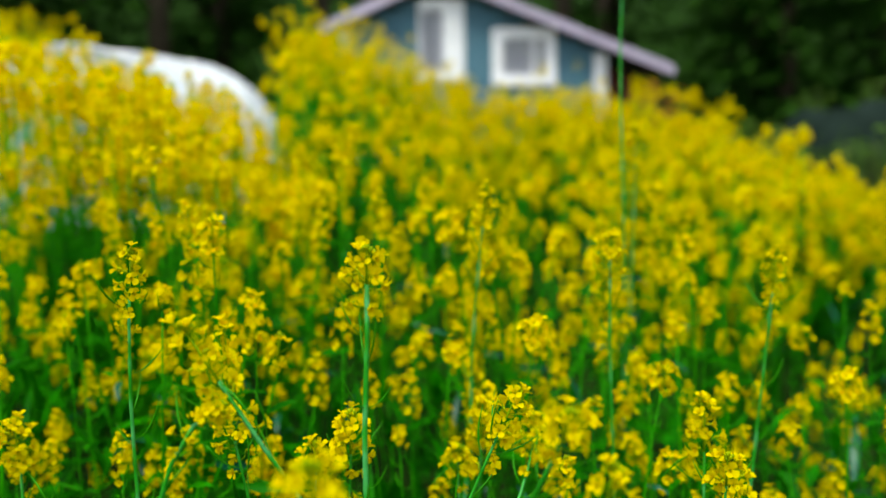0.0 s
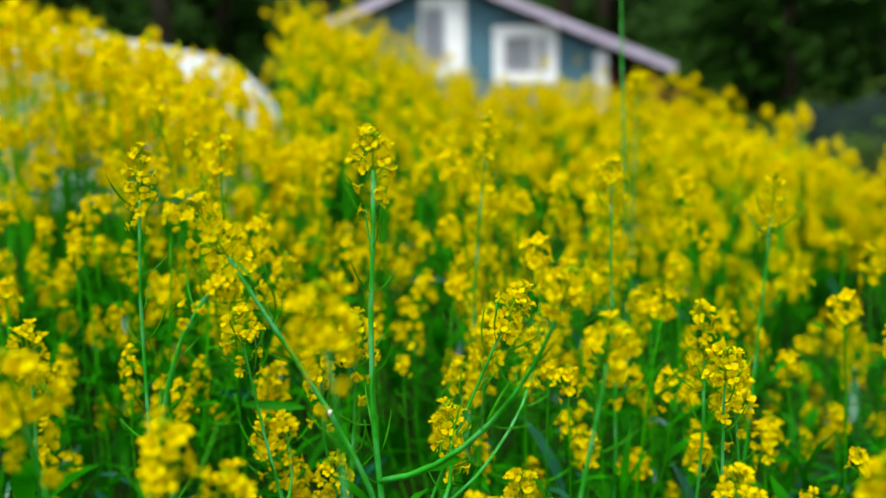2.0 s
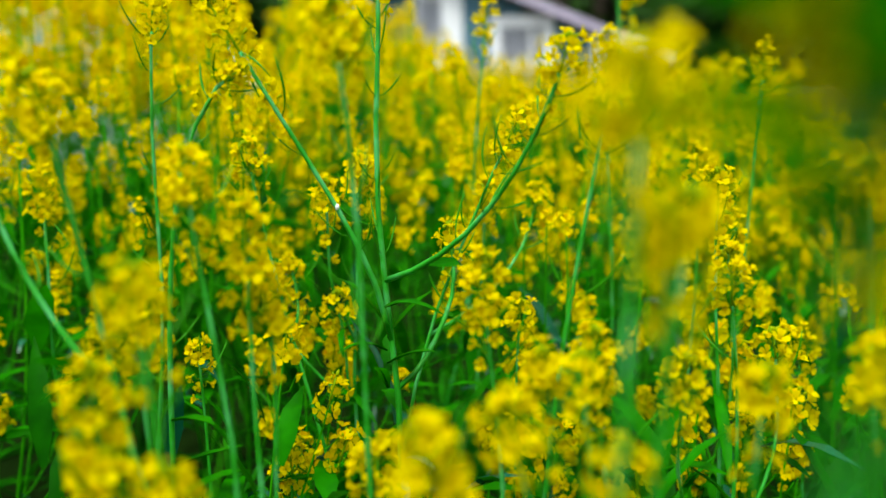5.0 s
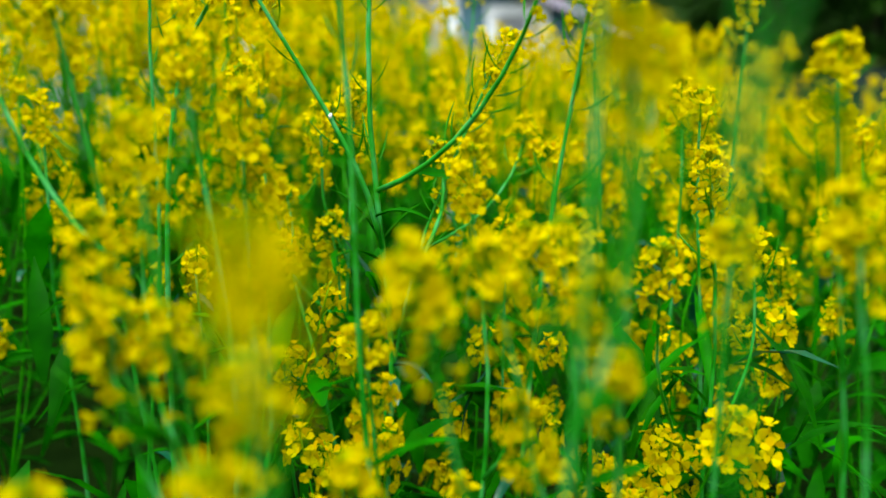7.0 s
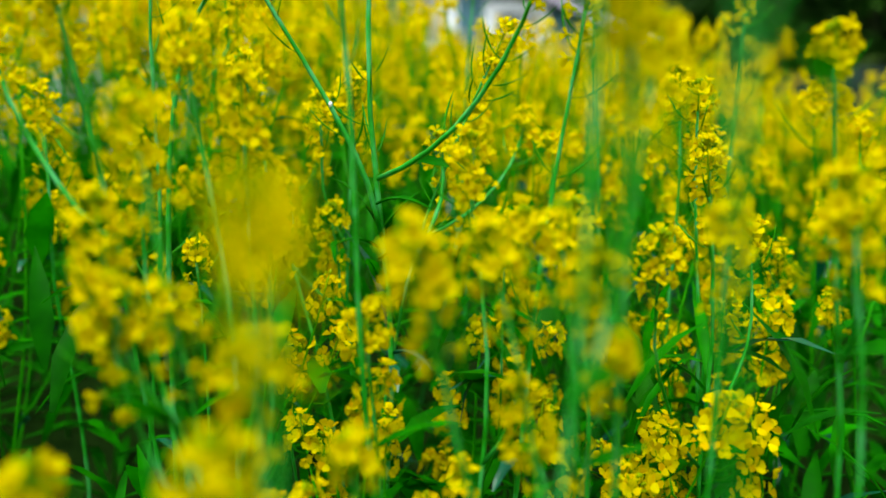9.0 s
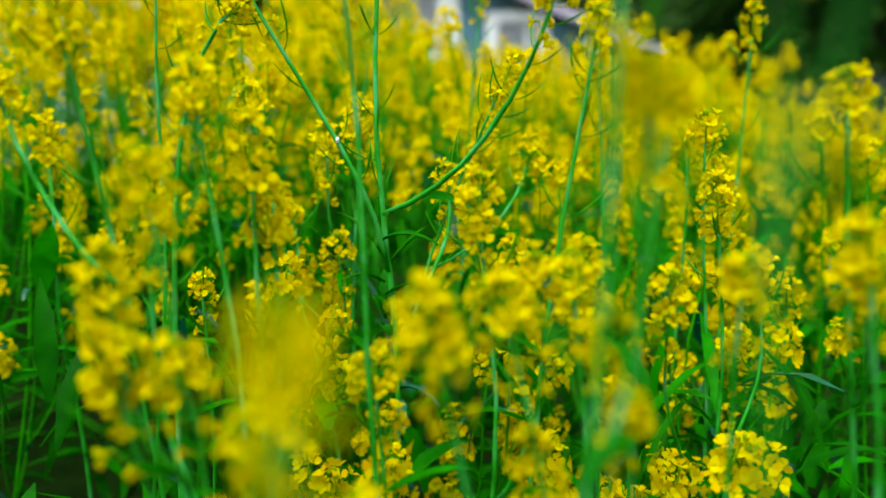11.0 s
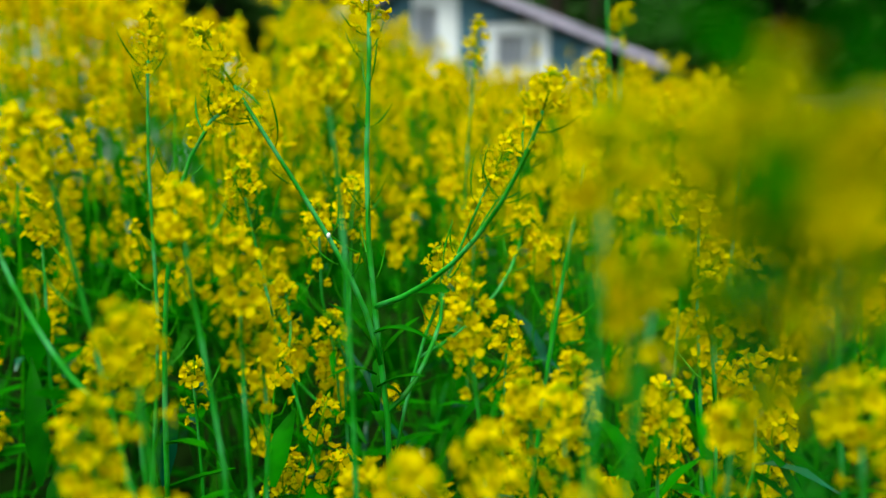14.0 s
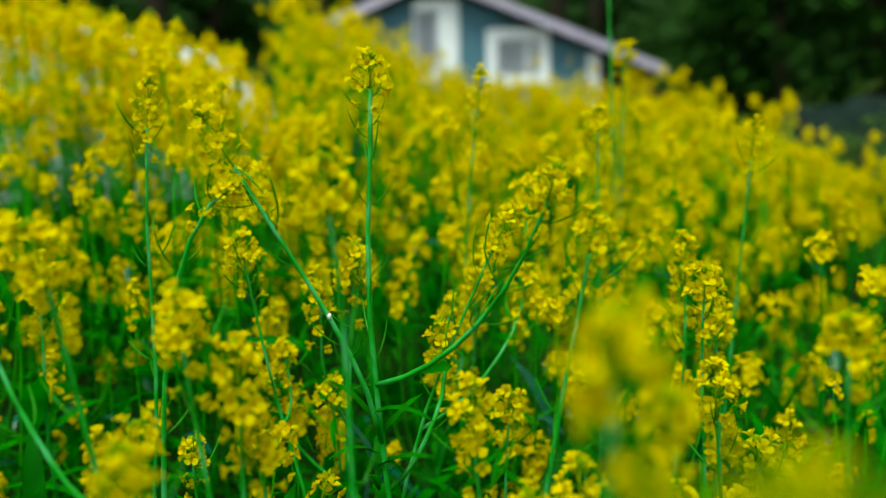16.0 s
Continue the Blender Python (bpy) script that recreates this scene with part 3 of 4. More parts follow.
# ---- plants close by, each where it stands ----
CLOSE = "tall flowering mustard stalk with yellow flower head"
THIN = "slender mustard stalk with seed pods below yellow flowers"
ARCH = "arching mustard stalk with loose yellow flower head"
fork_plant = placed_plant((-0.067, 0.672, 1.062), kind=0, pods=16, leaves=10, r=0.0042, seed=11, label=THIN, fluff=1, sides=(
    (0.66, (0.092, 0.550, 0.948), (0.02, 0.0, -0.035), 0, 0.95, 12),
    (0.60, (-0.220, 0.627, 1.005), (0.03, 0.0, -0.035), 5, 1.15, 9),
    (0.55, (-0.005, 0.74, 0.80), (0.02, 0, -0.02), 1, 1.0, 5)))
for k, (turn, lift, size) in enumerate(((3.0, -0.75, 0.75), (0.2, -0.6, 0.7), (3.6, -0.3, 0.6), (5.9, -0.2, 0.6), (1.6, -0.5, 0.7), (4.5, -0.6, 0.55))):
    spot = Vector((-0.067, 0.670, 0.700 - 0.012 * k)) - fork_plant.location
    part("leaf", LEAF_MESHES[(0, 1, 3, 4, 5)[k % 5]], fork_plant, "dark green leaf in the fork", Matrix.Translation(spot) @ Matrix.Rotation(turn, 4, "Z") @ Matrix.Rotation(lift, 4, "Y") @ Matrix.Diagonal((size, size * 1.7, size, 1)))
placed_plant((0.120, 0.543, 0.912), (0.012, 0, 0), (-0.15, 0.03), 1, 1.0, 14, 4, 0.003, 12, label=THIN)
placed_plant((-0.176, 0.615, 0.938), (0, 0, 0), (-0.085, 0.03), 3, 0.85, 9, 4, 0.0034, 13, crook=True, label=ARCH)
placed_plant((-0.083, 0.442, 0.952), (0.0, 0, 0), (0.06, 0.06), 4, 1.0, 12, 4, 0.003, 14)
placed_plant((-0.190, 0.471, 0.862), (0.0, 0, 0), (0.07, 0.02), 4, 1.0, 6, 5, 0.003, 15, sides=((0.55, (-0.153, 0.484, 0.825), (0.01, 0, -0.02), 2, 1.05, 5), (0.5, (-0.146, 0.50, 0.765), (0.02, 0, -0.02), 4, 0.9, 4), (0.45, (-0.225, 0.485, 0.765), (-0.02, 0, -0.02), 0, 0.9, 4)))
placed_plant((-0.283, 0.455, 0.912), (0.0, 0, 0.03), (0.18, 0.06), 4, 1.15, 10, 5, 0.0032, 16, sides=((0.7, (-0.345, 0.50, 0.86), (-0.01, 0, -0.02), 3, 0.8, 6),))
placed_plant((0.018, 0.530, 0.782), (0.0, 0, 0), (0.01, 0.02), 2, 1.0, 5, 5, 0.0028, 17, sides=((0.6, (0.050, 0.45, 0.72), (0.02, 0, -0.02), 4, 0.9, 4),))
placed_plant((0.232, 0.600, 0.778), (0.0, 0, 0), (0.02, 0.04), 2, 1.0, 6, 4, 0.0028, 18, sides=((0.6, (0.285, 0.64, 0.70), (0.02, 0, -0.02), 0, 1.0, 4), (0.55, (0.17, 0.52, 0.70), (-0.02, 0, -0.02), 4, 1.0, 4)))
placed_plant((0.272, 0.737, 0.850), (0.0, 0, 0), (0.0, 0.05), 0, 1.0, 8, 4, 0.0028, 19)
placed_plant((0.281, 0.833, 0.880), (0.01, 0, 0), (-0.03, 0.05), 5, 1.1, 9, 4, 0.0028, 20, label=THIN)
placed_plant((-0.272, 0.530, 0.745), (0.0, 0, 0), (0.05, 0.05), 1, 0.95, 5, 6, 0.0026, 21)
placed_plant((-0.181, 0.345, 0.790), (0.0, 0, 0), (0.09, 0.02), 1, 1.0, 9, 1, 0.0026, 22, label=THIN, sides=((0.72, (-0.208, 0.362, 0.735), (-0.01, 0, -0.015), 2, 1.0, 4), (0.65, (-0.198, 0.353, 0.69), (-0.01, 0, -0.02), 4, 1.05, 4), (0.6, (-0.165, 0.345, 0.68), (0.01, 0, -0.02), 0, 0.9, 3)))
placed_plant((-0.026, 0.300, 0.716), (0.0, 0, 0), (0.16, 0.05), 4, 1.0, 6, 1, 0.0026, 23, label=CLOSE, sides=((0.6, (0.016, 0.36, 0.712), (0.02, 0, -0.02), 0, 1.0, 4), (0.55, (0.035, 0.40, 0.61), (0.02, 0, -0.02), 2, 1.0, 3)))
placed_plant((-0.102, 0.280, 0.664), (0.0, 0, 0), (0.03, 0.03), 0, 0.95, 4, 1, 0.0024, 24, sides=((0.6, (-0.062, 0.33, 0.598), (0.02, 0, -0.02), 3, 0.9, 3),))
placed_plant((0.109, 0.313, 0.822), (0.022, 0.0, 0.0), (-0.13, 0.04), 3, 1.0, 13, 0, 0.0028, 25, label=THIN)
placed_plant((0.072, 0.420, 0.724), (0.0, 0, 0), (0.02, 0.03), 1, 0.95, 5, 1, 0.0026, 26, sides=((0.6, (0.084, 0.298, 0.655), (-0.01, 0, -0.02), 3, 0.85, 3), (0.7, (0.073, 0.300, 0.700), (-0.01, 0, -0.02), 1, 0.85, 3)))
placed_plant((0.170, 0.375, 0.722), (0.0, 0, 0), (-0.08, 0.04), 3, 1.0, 6, 0, 0.0026, 27, label=ARCH)
placed_plant((0.261, 0.433, 0.842), (0.0, 0, 0), (0.02, 0.04), 3, 1.0, 9, 1, 0.0028, 28, label=THIN, sides=((0.7, (0.246, 0.392, 0.722), (0.01, 0, -0.02), 0, 1.0, 4),))
placed_plant((0.062, 0.225, 0.876), (0.012, 0, 0), (-0.07, 0.04), 0, 0.95, 10, 0, 0.003, 29, label=CLOSE, sides=((0.7, (0.072, 0.235, 0.812), (0.01, 0, -0.02), 3, 0.8, 3),))
darkened_top = placed_plant((0.058, 0.069, 0.864), (0.0, 0, 0), (-0.03, 0.05), 1, 0.85, 3, 0, 0.0020, 30, label="near mustard stalk with leaves added among its flowers as shade", sides=((0.86, (0.078, 0.072, 0.856), (0.004, 0, -0.006), 3, 0.7, 2),))
# Leaves added among the flowers stand in for shade on this near head.
for k in range(18):
    spot = Vector((0.058, 0.069, 0.860 - 0.0036 * k)) - darkened_top.location
    part("leaf", LEAF_MESHES[(0, 1, 3, 4, 5)[k % 5]], darkened_top, m=aim(spot, (0, 0.1, 1), k * 2.4) @ Matrix.Rotation(-0.25, 4, "Y") @ Matrix.Scale(0.42 + 0.012 * k, 4))
placed_plant((-0.050, 0.080, 0.731), (0.0, 0, 0), (-0.02, 0.05), 3, 0.72, 3, 0, 0.0024, 31, label="short mustard stalk with a dense yellow flower head")
placed_plant((-0.098, 0.200, 0.636), (0.0, 0, 0), (-0.02, 0.05), 0, 0.9, 3, 0, 0.0024, 32, label="short mustard stalk with a dense yellow flower head")
placed_plant((-0.195, 0.250, 0.612), (0.0, 0, 0), (-0.02, 0.05), 3, 0.9, 3, 1, 0.0024, 33, label="short mustard stalk with a dense yellow flower head")
placed_plant((-0.102, 0.810, 0.880), (0.0, 0, 0), (-0.02, 0.03), 4, 1.15, 8, 5, 0.003, 34, sides=((0.7, (-0.14, 0.80, 0.85), (-0.01, 0, -0.02), 2, 1.0, 4), (0.6, (-0.132, 0.80, 0.725), (0, 0, -0.02), 0, 1.0, 3), (0.6, (-0.212, 0.85, 0.755), (-0.02, 0, -0.02), 4, 1.0, 3)))
placed_plant((0.075, 0.752, 0.915), (-0.045, 0, 0), (-0.20, -0.06), 2, 1.0, 9, 5, 0.0028, 35, sides=((0.7, (0.113, 0.925, 0.84), (0.02, 0, -0.02), 4, 1.0, 6),))
placed_plant((0.060, 1.073, 1.118), (0.02, 0, 0), (-0.14, 0.05), 5, 1.0, 12, 4, 0.003, 36, label=THIN)
placed_plant((0.425, 0.988, 1.028), (0.012, 0, 0), (-0.09, 0.03), 5, 0.9, 12, 4, 0.0028, 37, label=THIN)
placed_plant((0.217, 1.012, 1.052), (0.0, 0, 0), (0.0, 0.03), 0, 1.0, 9, 4, 0.0028, 38)
placed_plant((-0.311, 0.770, 1.058), (0.0, 0, 0), (-0.05, 0.03), 5, 0.9, 18, 4, 0.003, 39, label=THIN)
placed_plant((-0.478, 0.840, 0.870), (0.0, 0, 0), (0.03, 0.03), 2, 1.1, 8, 5, 0.003, 40)
placed_plant((0.360, 1.450, 1.232), (0.0, 0, 0), (0.0, 0.03), 0, 1.1, 8, 4, 0.003, 41)
placed_plant((0.335, 1.400, 1.62), (0.0, 0, 0), (-0.01, 0.03), 0, 1.0, 8, 7, 0.0032, 42, label="very tall thick mustard stalk above its neighbours")
placed_plant((0.309, 0.821, 0.805), (0.0, 0, 0), (0.02, 0.03), 4, 1.0, 6, 5, 0.0028, 43, sides=((0.6, (0.294, 0.70, 0.62), (0, 0, -0.02), 2, 1.0, 3),))
placed_plant((-0.168, 0.700, 0.580), (0.0, 0, 0), (0.02, 0.03), 0, 0.9, 3, 6, 0.0026, 44, label="short mustard stalk with a dense yellow flower head")
placed_plant((-0.257, 0.700, 0.690), (0.0, 0, 0), (0.02, 0.03), 3, 0.9, 3, 6, 0.0026, 45, label="short mustard stalk with a dense yellow flower head")
placed_plant((0.228, 0.350, 0.742), (0.0, 0, 0), (0.02, 0.03), 0, 1.0, 4, 4, 0.0026, 46)
placed_plant((0.095, 0.500, 0.728), (0.0, 0, 0), (0.02, 0.03), 2, 1.0, 4, 5, 0.0026, 47)

placed_plant((0.045, 0.950, 0.850), (0.0, 0, 0), (-0.06, 0.02), 2, 1.05, 7, 4, 0.0026, 48, sides=((0.7, (0.015, 0.93, 0.80), (-0.01, 0, -0.02), 0, 1.0, 4),))
placed_plant((-0.225, 0.780, 0.890), (0.0, 0, 0), (0.17, -0.05), 0, 1.0, 9, 4, 0.0028, 49, label=ARCH, sides=((0.72, (-0.195, 0.85, 0.76), (0.01, 0, -0.02), 3, 1.0, 4),))
placed_plant((-0.066, 0.490, 0.648), (0.0, 0, 0), (0.02, 0.03), 0, 1.0, 4, 3, 0.0024, 52)
placed_plant((0.397, 0.824, 0.670), (0.0, 0, 0), (0.0, 0.03), 5, 0.95, 6, 4, 0.0024, 50, label=THIN)
placed_plant((0.071, 0.772, 0.715), (0.0, 0, 0), (-0.03, 0.03), 0, 0.95, 4, 4, 0.0024, 51)


def low_fill():
    """Short flowering shoots between the close stalks."""
    rng = random.Random(31)
    for i in range(22):
        y = 0.42 + 0.48 * rng.random()
        x = rng.uniform(-0.5, 0.72) * (0.58 * y + 0.05)
        z = ground_height(x, y) + rng.uniform(0.36, 0.56)
        ob = plant_thing("short leafy mustard shoot with small yellow heads", "short mustard shoots")
        foot = Vector((x, y, ground_height(x, y) - 0.01))
        ob.location = foot
        top = Vector((rng.uniform(-0.05, 0.05), rng.uniform(-0.04, 0.04), z - foot.z))
        pts = bend_line((0, 0, 0), top, (rng.uniform(-0.03, 0.03), 0, 0), 7)
        stalk(ob, "stem", pts, 0.0024, 0.0011, rng, rng.randrange(6), rng.uniform(0.8, 1.05), 5, False, 4)
        for k in range(3):
            end = top + Vector((rng.uniform(-0.09, 0.09), rng.uniform(-0.05, 0.09), rng.uniform(-0.14, -0.01)))
            stalk(ob, "branch", bend_line(pts[3], end, (0, 0, -0.02), 6), 0.0017, 0.0009, rng, rng.randrange(6), rng.uniform(0.7, 1.0), 4, False, 1)


low_fill()


def undergrowth():
    """Low leaves between the stalks, too many to count."""
    rng = random.Random(77)
    buf = Buf()
    for i in range(3800):
        y = rng.uniform(0.25, 3.2) if i < 2400 else rng.uniform(0.5, 1.5)
        x = rng.uniform(-1, 1) * (0.62 * y + 0.3)
        if x < -0.28 * y - 0.04 and y < 0.9 and i % 4:
            continue
        z = ground_height(x, y) + rng.uniform(0.0, 0.44) * (1 if y > 0.6 else 0.8)
        m = Matrix.Translation((x, y, z)) @ Matrix.Rotation(rng.uniform(0, 6.3), 4, "Z") @ Matrix.Rotation(rng.uniform(-1.3, 0.1), 4, "Y") @ Matrix.Scale(rng.uniform(0.8, 1.6), 4)
        lf = Buf()
        lf.put(rng.choice(SIMPLE_LEAVES), m @ Matrix.Diagonal((1, 1.0 if i % 23 == 0 else rng.choice((0.7, 1.0, 1.4)), 1, 1)))
        if i % 23 == 0:
            lf.m = [1] * len(lf.m)
        buf.put(lf, Matrix.Identity(4))
    ob = new("undergrowth", buf.mesh("undergrowth", [LEAF, GLINT_LEAF]))
    tagged(ob, "dark green leaves crowding under the flowers", "plants", kind="stuff")


undergrowth()


# ---- house ----
def house():
    base = Vector((0.011, 9.0, 1.482))
    ob = new("house")
    ob.location, ob.scale = base, (0.5625, 0.5625, 0.5625)
    tagged(ob, "small blue-grey boarded house with white trim and low gable", "house")
    half, left, eave_z, slope = 3.3, 2.0, 2.15, 0.418
    apex = eave_z + slope * half + 0.05
    # gable wall of lapped boards, laid round the openings
    openings = [(1.02, 2.32, 1.50, 2.66), (-0.47, 0.47, 1.62, 3.25)]
    z = 0.0
    boards = Buf()
    wall = Buf()
    box(wall, (-left, 0.05, -0.6), (half, 0.2, 0.8))
    part("wall", wall.mesh("wall", [SIDING], False), ob)
    step = 0.16
    while z < apex - 0.1:
        lim = min(half, (apex - z - step) / slope)
        spans = [(-min(lim, left), lim)]
        for x0, x1, z0, z1 in openings:
            if z + step > z0 and z < z1:
                spans = [s for a, b in spans for s in ((a, min(b, x0)), (max(a, x1), b)) if s[1] - s[0] > 0.02]
        for a, b in spans:
            bb = Buf()
            v = [(a, -0.022, z), (b, -0.022, z), (b, 0.0, z + step + 0.02), (a, 0.0, z + step + 0.02), (a, 0.06, z), (b, 0.06, z), (b, 0.06, z + step + 0.02), (a, 0.06, z + step + 0.02)]
            bb.add(v, [(0, 1, 2, 3), (5, 4, 7, 6), (0, 4, 5, 1), (3, 2, 6, 7), (1, 5, 6, 2), (0, 3, 7, 4)])
            part("board", bb.mesh("board", [SIDING], False), ob)
        z += step
    for s in (-1, 1):
        side = Buf()
        at = half if s > 0 else -left
        box(side, (at - 0.1, 0.06, -0.6), (at + 0.1, 7, apex - slope * abs(at) - 0.05))
        part("side_wall", side.mesh("side_wall", [SIDING], False), ob)
    for s in (-1, 1):
        cb = Buf()
        at = half if s > 0 else -left
        box(cb, (at - 0.22 if s > 0 else at - 0.04, -0.06, -0.6), (at + 0.04 if s > 0 else at + 0.22, -0.024, apex - slope * abs(at) - 0.08), 0, 0.008)
        part("corner_board", cb.mesh("corner_board", [WHITE], False), ob, "white corner board")
    # roof slabs and white rake boards, running out over the porch
    for s in (-1, 1):
        for name, mat, y0, y1, up, thick in (("roof", ROOFING, -0.36, 7.2, 0.16, 0.10), ("rake_board", FASCIA, -0.40, -0.364, 0.14, 0.18)):
            rb = Buf()
            reach = 4.62 if s > 0 else 2.4
            za, zb = apex + up, apex + up - slope * reach
            v = [(0, y0, za - thick), (s * reach, y0, zb - thick), (s * reach, y0, zb), (0, y0, za), (0, y1, za - thick), (s * reach, y1, zb - thick), (s * reach, y1, zb), (0, y1, za)]
            rb.add(v, [(0, 1, 2, 3), (5, 4, 7, 6), (0, 4, 5, 1), (3, 2, 6, 7), (1, 5, 6, 2), (0, 3, 7, 4)])
            part(name, rb.mesh(name, [mat], False), ob, "" if name == "roof" else "pale lilac-grey rake board")
    for x0, x1, z0, z1 in openings:
        w = Buf()
        t = 0.23 if x0 > 0.5 else 0.22
        wide = x0 > 0.5
        box(w, (x0, -0.06, z1 - t), (x1, 0.04, z1), 0, 0.01)
        box(w, (x0, -0.06, z0), (x1, 0.04, z0 + t), 0, 0.01)
        box(w, (x0, -0.058, z0 + t), (x0 + (t if wide else 0.06), 0.038, z1 - t), 0, 0.01)
        box(w, (x1 - (t if wide else 0.44), -0.058, z0 + t), (x1, 0.038, z1 - t), 0, 0.01)
        if wide:
            box(w, ((x0 + x1) / 2 + 0.16, -0.05, z0 + t), ((x0 + x1) / 2 + 0.24, 0.03, z1 - t), 0, 0.01)
        win = part("window", w.mesh("window", [WHITE], False), ob, "white-framed window")
        p = Buf()
        box(p, (x0 + 0.04, -0.005, z0 + 0.05), (x1 - 0.04, 0.005, z1 - 0.05))
        part("pane", p.mesh("pane", [GLASS], False), win)
        c = Buf()
        n = 25
        vs = []
        for i in range(n):
            x = x0 + 0.05 + (x1 - x0 - 0.1) * i / (n - 1)
            yy = 0.09 + 0.02 * math.sin(i * 1.9)
            vs += [(x, yy, z0 + 0.03), (x, yy, z1 - 0.03)]
        c.add(vs, [(2 * i, 2 * i + 2, 2 * i + 3, 2 * i + 1) for i in range(n - 1)])
        part("curtain", c.mesh("curtain", [CURTAIN]), win, "pale lilac curtain")
    # porch side: a red-brown boarded lean-to under the long eave
    for i in range(8):
        pb = Buf()
        x = half + 0.13 + i * 0.15
        box(pb, (x, 0.9, -0.8), (x + 0.142, 0.94, apex - slope * (x + 0.15) - 0.02), 0, 0.006)
        part("porch_board", pb.mesh("porch_board", [REDWOOD], False), ob, "red-brown board")


house()


# ---- white garden tunnel ----
def garden_tunnel():
    ob = new("garden_tunnel")
    x0, y0 = -1.90, 4.0
    ob.location = (x0, y0, ground_height(x0, y0))
    tagged(ob, "low hooped garden tunnel under a white cover", "garden tunnel")
    b = Buf()
    half, tall, length = 0.80, 0.93, 1.7
    na, nl = 25, 22
    vs = []
    for j in range(nl):
        yy = length * j / (nl - 1)
        pull = 1 - 0.045 * abs(math.sin(math.pi * j / 3.5))
        for i in range(na):
            a = math.pi * i / (na - 1)
            vs.append((half * pull * math.cos(a), yy, tall * pull * math.sin(a) ** 0.95 + 0.012 * noise.noise((i * 0.7, j * 0.8, 3)) + 0.12 * yy))
    b.add(vs, [(j * na + i, j * na + i + 1, (j + 1) * na + i + 1, (j + 1) * na + i) for j in range(nl - 1) for i in range(na - 1)])
    b.add(vs[:na], [tuple(range(na))])
    part("cover", b.mesh("cover", [FLEECE]), ob)
    for k in range(4):
        h = Buf()
        yy = length * k / 3.02
        tube(h, [((half + 0.012) * math.cos(math.pi * i / 20), yy, (tall + 0.012) * max(0, math.sin(math.pi * i / 20)) ** 0.95 + 0.12 * yy) for i in range(21)], [0.008] * 21, 6)
        part("hoop", h.mesh("hoop", [WHITE]), ob)


garden_tunnel()


# ---- trees ----
def conifer_meshes(seed, height, spread):
    rng = random.Random(seed)
    t = Buf()
    tube(t, [(0, 0, -0.3), (0.03, 0, height * 0.4), (0, 0.02, height)], [height * 0.022, height * 0.014, 0.02], 9)
    c = Buf()
    z = height * 0.08
    while z < height * 0.98:
        s = 1 - z / height
        for k in range(7):
            a = rng.uniform(0, 6.28)
            reach = spread * (s ** 0.8) * rng.uniform(0.7, 1.1) + 0.15
            n = max(3, int(reach / 0.2))
            for i in range(n):
                u = (i + 0.5) / n
                p = Vector((math.cos(a) * reach * u, math.sin(a) * reach * u, z - 0.28 * reach * u * u + 0.1 * reach * u))
                for q in range(3):
                    d = Vector((math.cos(a) + rng.uniform(-0.9, 0.9), math.sin(a) + rng.uniform(-0.9, 0.9), rng.uniform(-0.7, 0.1))).normalized()
                    w = d.cross(Vector((0, 0, 1))).normalized() * rng.uniform(0.04, 0.09)
                    l = rng.uniform(0.22, 0.42)
                    c.add([p - w * 0.4, p + d * l * 0.5 - w, p + d * l, p + d * l * 0.5 + w, p + w * 0.4], [(0, 1, 2, 3, 4)])
        z += height * 0.022 + 0.05
    return t.mesh("trunk", [BARK]), c.mesh("crown", [NEEDLE], False)


def conifer(meshes, x, y, k, turn, label):
    ob = new("spruce_tree")
    ob.matrix_basis = Matrix.LocRotScale((x, y, ground_height(x, y)), Euler((0, 0, turn)), (k, k, k))
    tagged(ob, label, "tree", "dark spruces behind the field")
    part("trunk", meshes[0], ob)
    part("crown", meshes[1], ob)


SPRUCES = [conifer_meshes(1, 9.0, 2.3), conifer_meshes(2, 11.0, 2.6), conifer_meshes(3, 8.0, 2.0)]
for i, (x, y, k) in enumerate(((6.6, 15.0, 1.0), (9.5, 17.0, 1.1), (8.2, 20.5, 1.2), (12.5, 19.0, 1.2), (5.5, 25.0, 1.3), (1.5, 27.0, 1.3), (-2.5, 26.0, 1.2), (-5.8, 21.0, 1.2), (-8.5, 19.0, 1.2), (-7.5, 25.0, 1.3), (-11.5, 22.0, 1.3), (14.5, 25.0, 1.4), (10.0, 27.0, 1.4), (-14.0, 26.0, 1.4))):
    conifer(SPRUCES[i % 3], x, y, k, i * 1.3, "dark green spruce with drooping boughs on the slope")


# ---- rock and rusty shrub at the field's edge ----
def boulder(x, y, size, seed):
    bm = bmesh.new()
    bmesh.ops.create_icosphere(bm, subdivisions=4, radius=1.0)
    for v in bm.verts:
        d = v.co.normalized()
        v.co = d * (1 + 0.28 * noise.noise(d * 1.4 + Vector((seed, 0, 0))) + 0.09 * noise.noise(d * 4.0 + Vector((0, seed, 0))))
        v.co = Vector((v.co.x * size[0], v.co.y * size[1], max(-0.15, v.co.z) * size[2]))
    me = bpy.data.meshes.new("boulder")
    bm.to_mesh(me)
    bm.free()
    me.polygons.foreach_set("use_smooth", [True] * len(me.polygons))
    me.materials.append(ROCK)
    ob = new("boulder", me)
    ob.location = (x, y, ground_height(x, y))
    tagged(ob, "dark blue-grey weathered boulder at the field edge", "rock")


boulder(3.75, 7.2, (0.85, 0.6, 1.0), 5.0)


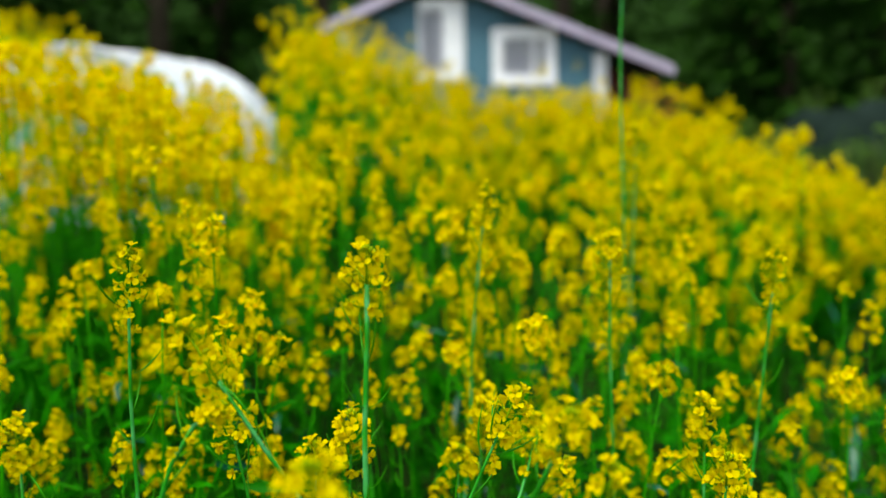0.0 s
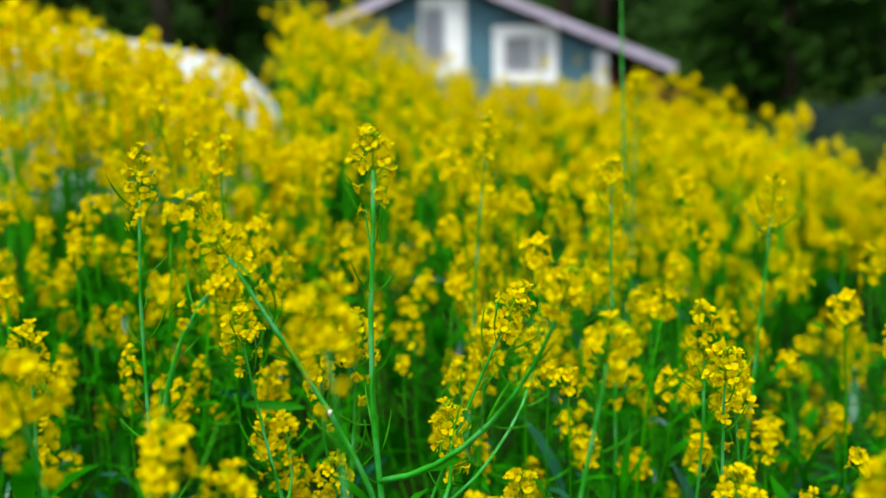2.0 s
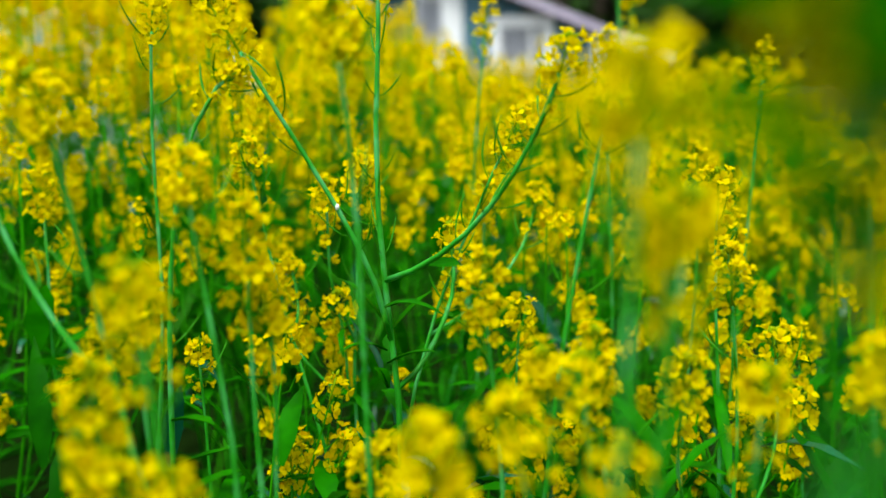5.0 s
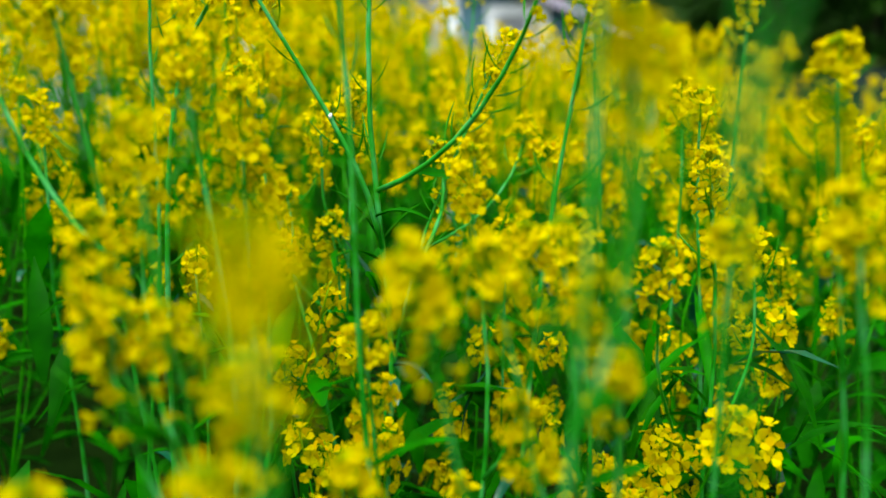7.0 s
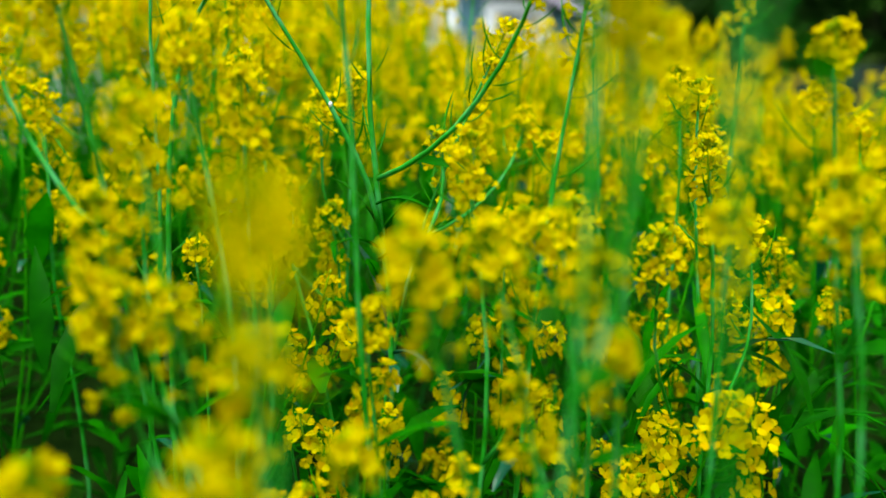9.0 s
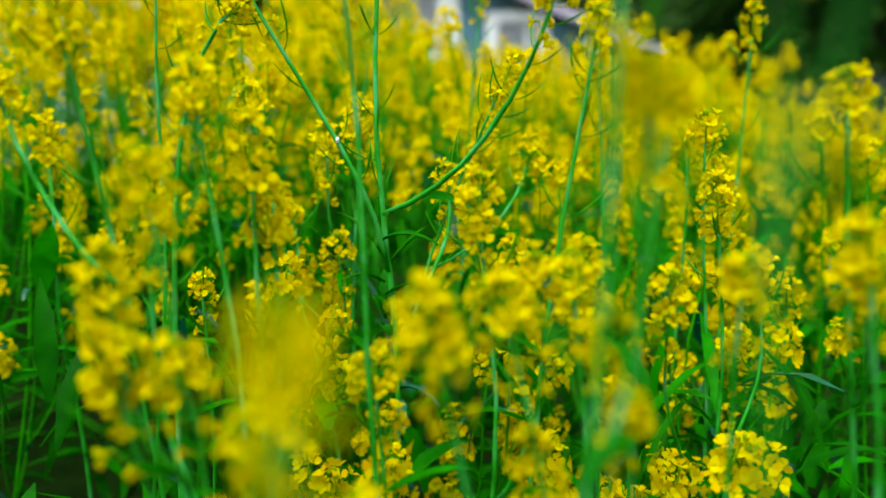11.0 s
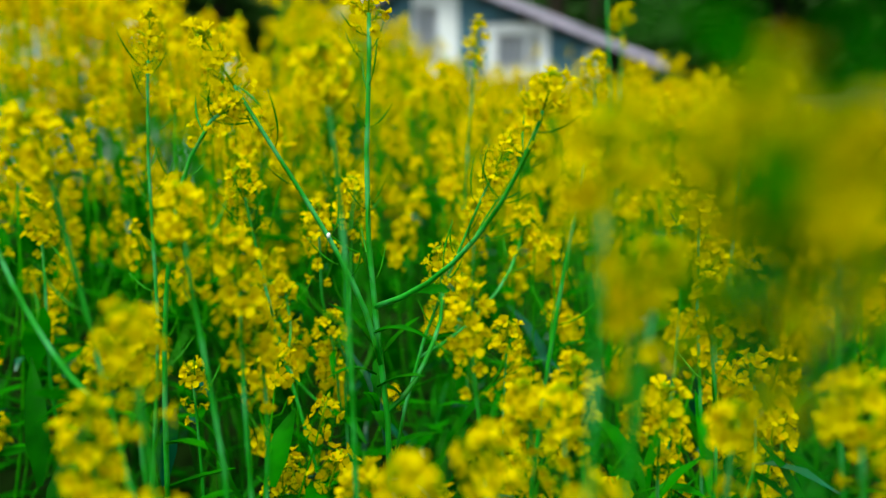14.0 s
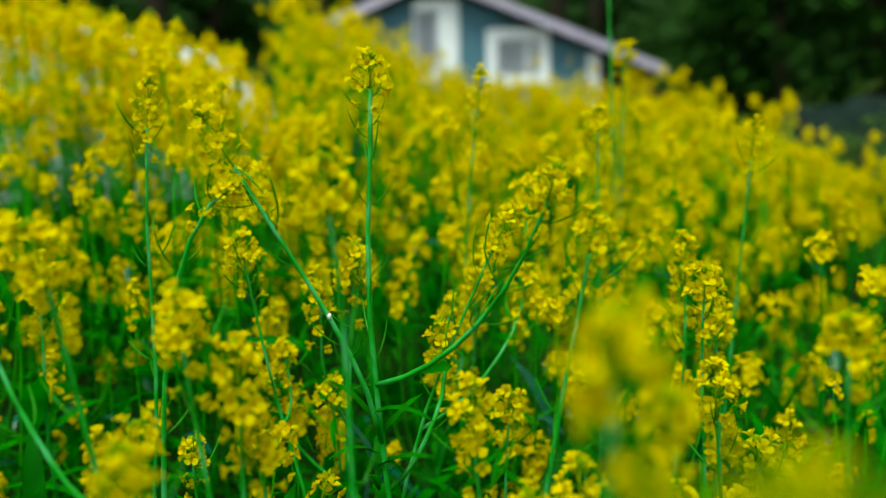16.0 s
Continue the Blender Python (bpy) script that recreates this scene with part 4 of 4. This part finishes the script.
def shrub(x, y, wide, tall, mat, label, seed, leaf=0.05):
    """A low shrub: forked twigs and many small leaves with gaps."""
    rng = random.Random(seed)
    ob = new("shrub")
    ob.location = (x, y, ground_height(x, y))
    tagged(ob, label, "shrub")
    t, c = Buf(), Buf()
    for k in range(14):
        a = rng.uniform(0, 6.28)
        r = rng.uniform(0.2, 1.0)
        end = Vector((wide * r * math.cos(a), wide * r * math.sin(a), tall * rng.uniform(0.55, 1.0) * (1 - 0.35 * r * r)))
        pts = bend_line((0, 0, -0.02), end, (0.1 * math.cos(a), 0.1 * math.sin(a), 0), 6)
        tube(t, pts, [0.018, 0.015, 0.012, 0.009, 0.006, 0.003], 5)
        for _i in range(90):
            p = pts[rng.randint(2, 5)] + Vector((rng.gauss(0, 0.09), rng.gauss(0, 0.09), rng.gauss(0, 0.07)))
            d = Vector((rng.gauss(0, 1), rng.gauss(0, 1), rng.gauss(0, 1))).normalized()
            w = d.orthogonal().normalized() * leaf * 0.35
            c.add([p, p + d * leaf * 0.5 - w, p + d * leaf, p + d * leaf * 0.5 + w], [(0, 1, 2, 3)])
    part("woody_frame", t.mesh("woody_frame", [BARK]), ob)
    part("foliage", c.mesh("foliage", [mat], False), ob)


RUST = leafy("rusty_leaves", [(0.3, (0.22, 0.06, 0.008)), (0.7, (0.42, 0.14, 0.012))], [(0, (0.6, 0.6, 0.6)), (1, (1, 1, 1))], 0.6, 0.2, 5, gloss=0.1)
shrub(2.4, 8.45, 0.5, 1.05, RUST, "rust-orange leafed shrub below the house wall", 4, 0.08)
shrub(1.35, 8.6, 0.5, 0.9, RUST, "rust-orange leafed shrub below the house wall", 6, 0.08)
shrub(5.6, 10.5, 1.4, 1.5, BROADLEAF, "dark green shrub beside the slope", 8, 0.09)
shrub(4.4, 9.2, 0.9, 0.9, BROADLEAF, "dark green shrub beside the slope", 9, 0.09)


def pine(x, y, tall, r, seed):
    """A tall pine: a bare reddish trunk with its crown far up."""
    rng = random.Random(seed)
    ob = new("pine_tree")
    ob.location = (x, y, ground_height(x, y))
    tagged(ob, "tall pine with a bare brown trunk", "tree", "tall pines behind the house")
    t, c = Buf(), Buf()
    tube(t, [(0, 0, -0.3), (0.05, 0, tall * 0.5), (0, 0.05, tall)], [r, r * 0.75, 0.05], 10)
    for k in range(26):
        z = tall * rng.uniform(0.45, 0.98)
        a = rng.uniform(0, 6.28)
        reach = 2.4 * (1.15 - z / tall) + 0.4
        end = Vector((reach * math.cos(a), reach * math.sin(a), z + 0.3))
        tube(t, bend_line((0, 0, z), end, (0, 0, -0.15), 4), [0.05, 0.035, 0.02, 0.01], 5)
        for _i in range(50):
            p = Vector((0, 0, z)).lerp(end, rng.uniform(0.4, 1.0)) + Vector((rng.gauss(0, 0.25), rng.gauss(0, 0.25), rng.gauss(0, 0.15)))
            d = Vector((rng.gauss(0, 1), rng.gauss(0, 1), rng.gauss(0, 0.6))).normalized()
            w = d.orthogonal().normalized() * 0.06
            c.add([p, p + d * 0.15 - w, p + d * 0.32, p + d * 0.15 + w], [(0, 1, 2, 3)])
    part("trunk", t.mesh("trunk", [BARK]), ob)
    part("crown", c.mesh("crown", [NEEDLE], False), ob)


for i, (x, y, r) in enumerate(((3.8, 24.5, 0.32), (4.9, 24.0, 0.26), (-3.6, 24.0, 0.3), (11.2, 20.0, 0.3), (-6.6, 18.5, 0.28))):
    pine(x, y, 15.0, r, 40 + i)

shrub(3.3, 5.9, 0.8, 0.75, BROADLEAF, "dark green shrub beside the slope", 14, 0.07)
shrub(2.5, 6.6, 0.8, 0.7, BROADLEAF, "dark green shrub beside the slope", 15, 0.07)
shrub(4.6, 7.0, 0.9, 1.0, BROADLEAF, "dark green shrub beside the slope", 16, 0.07)
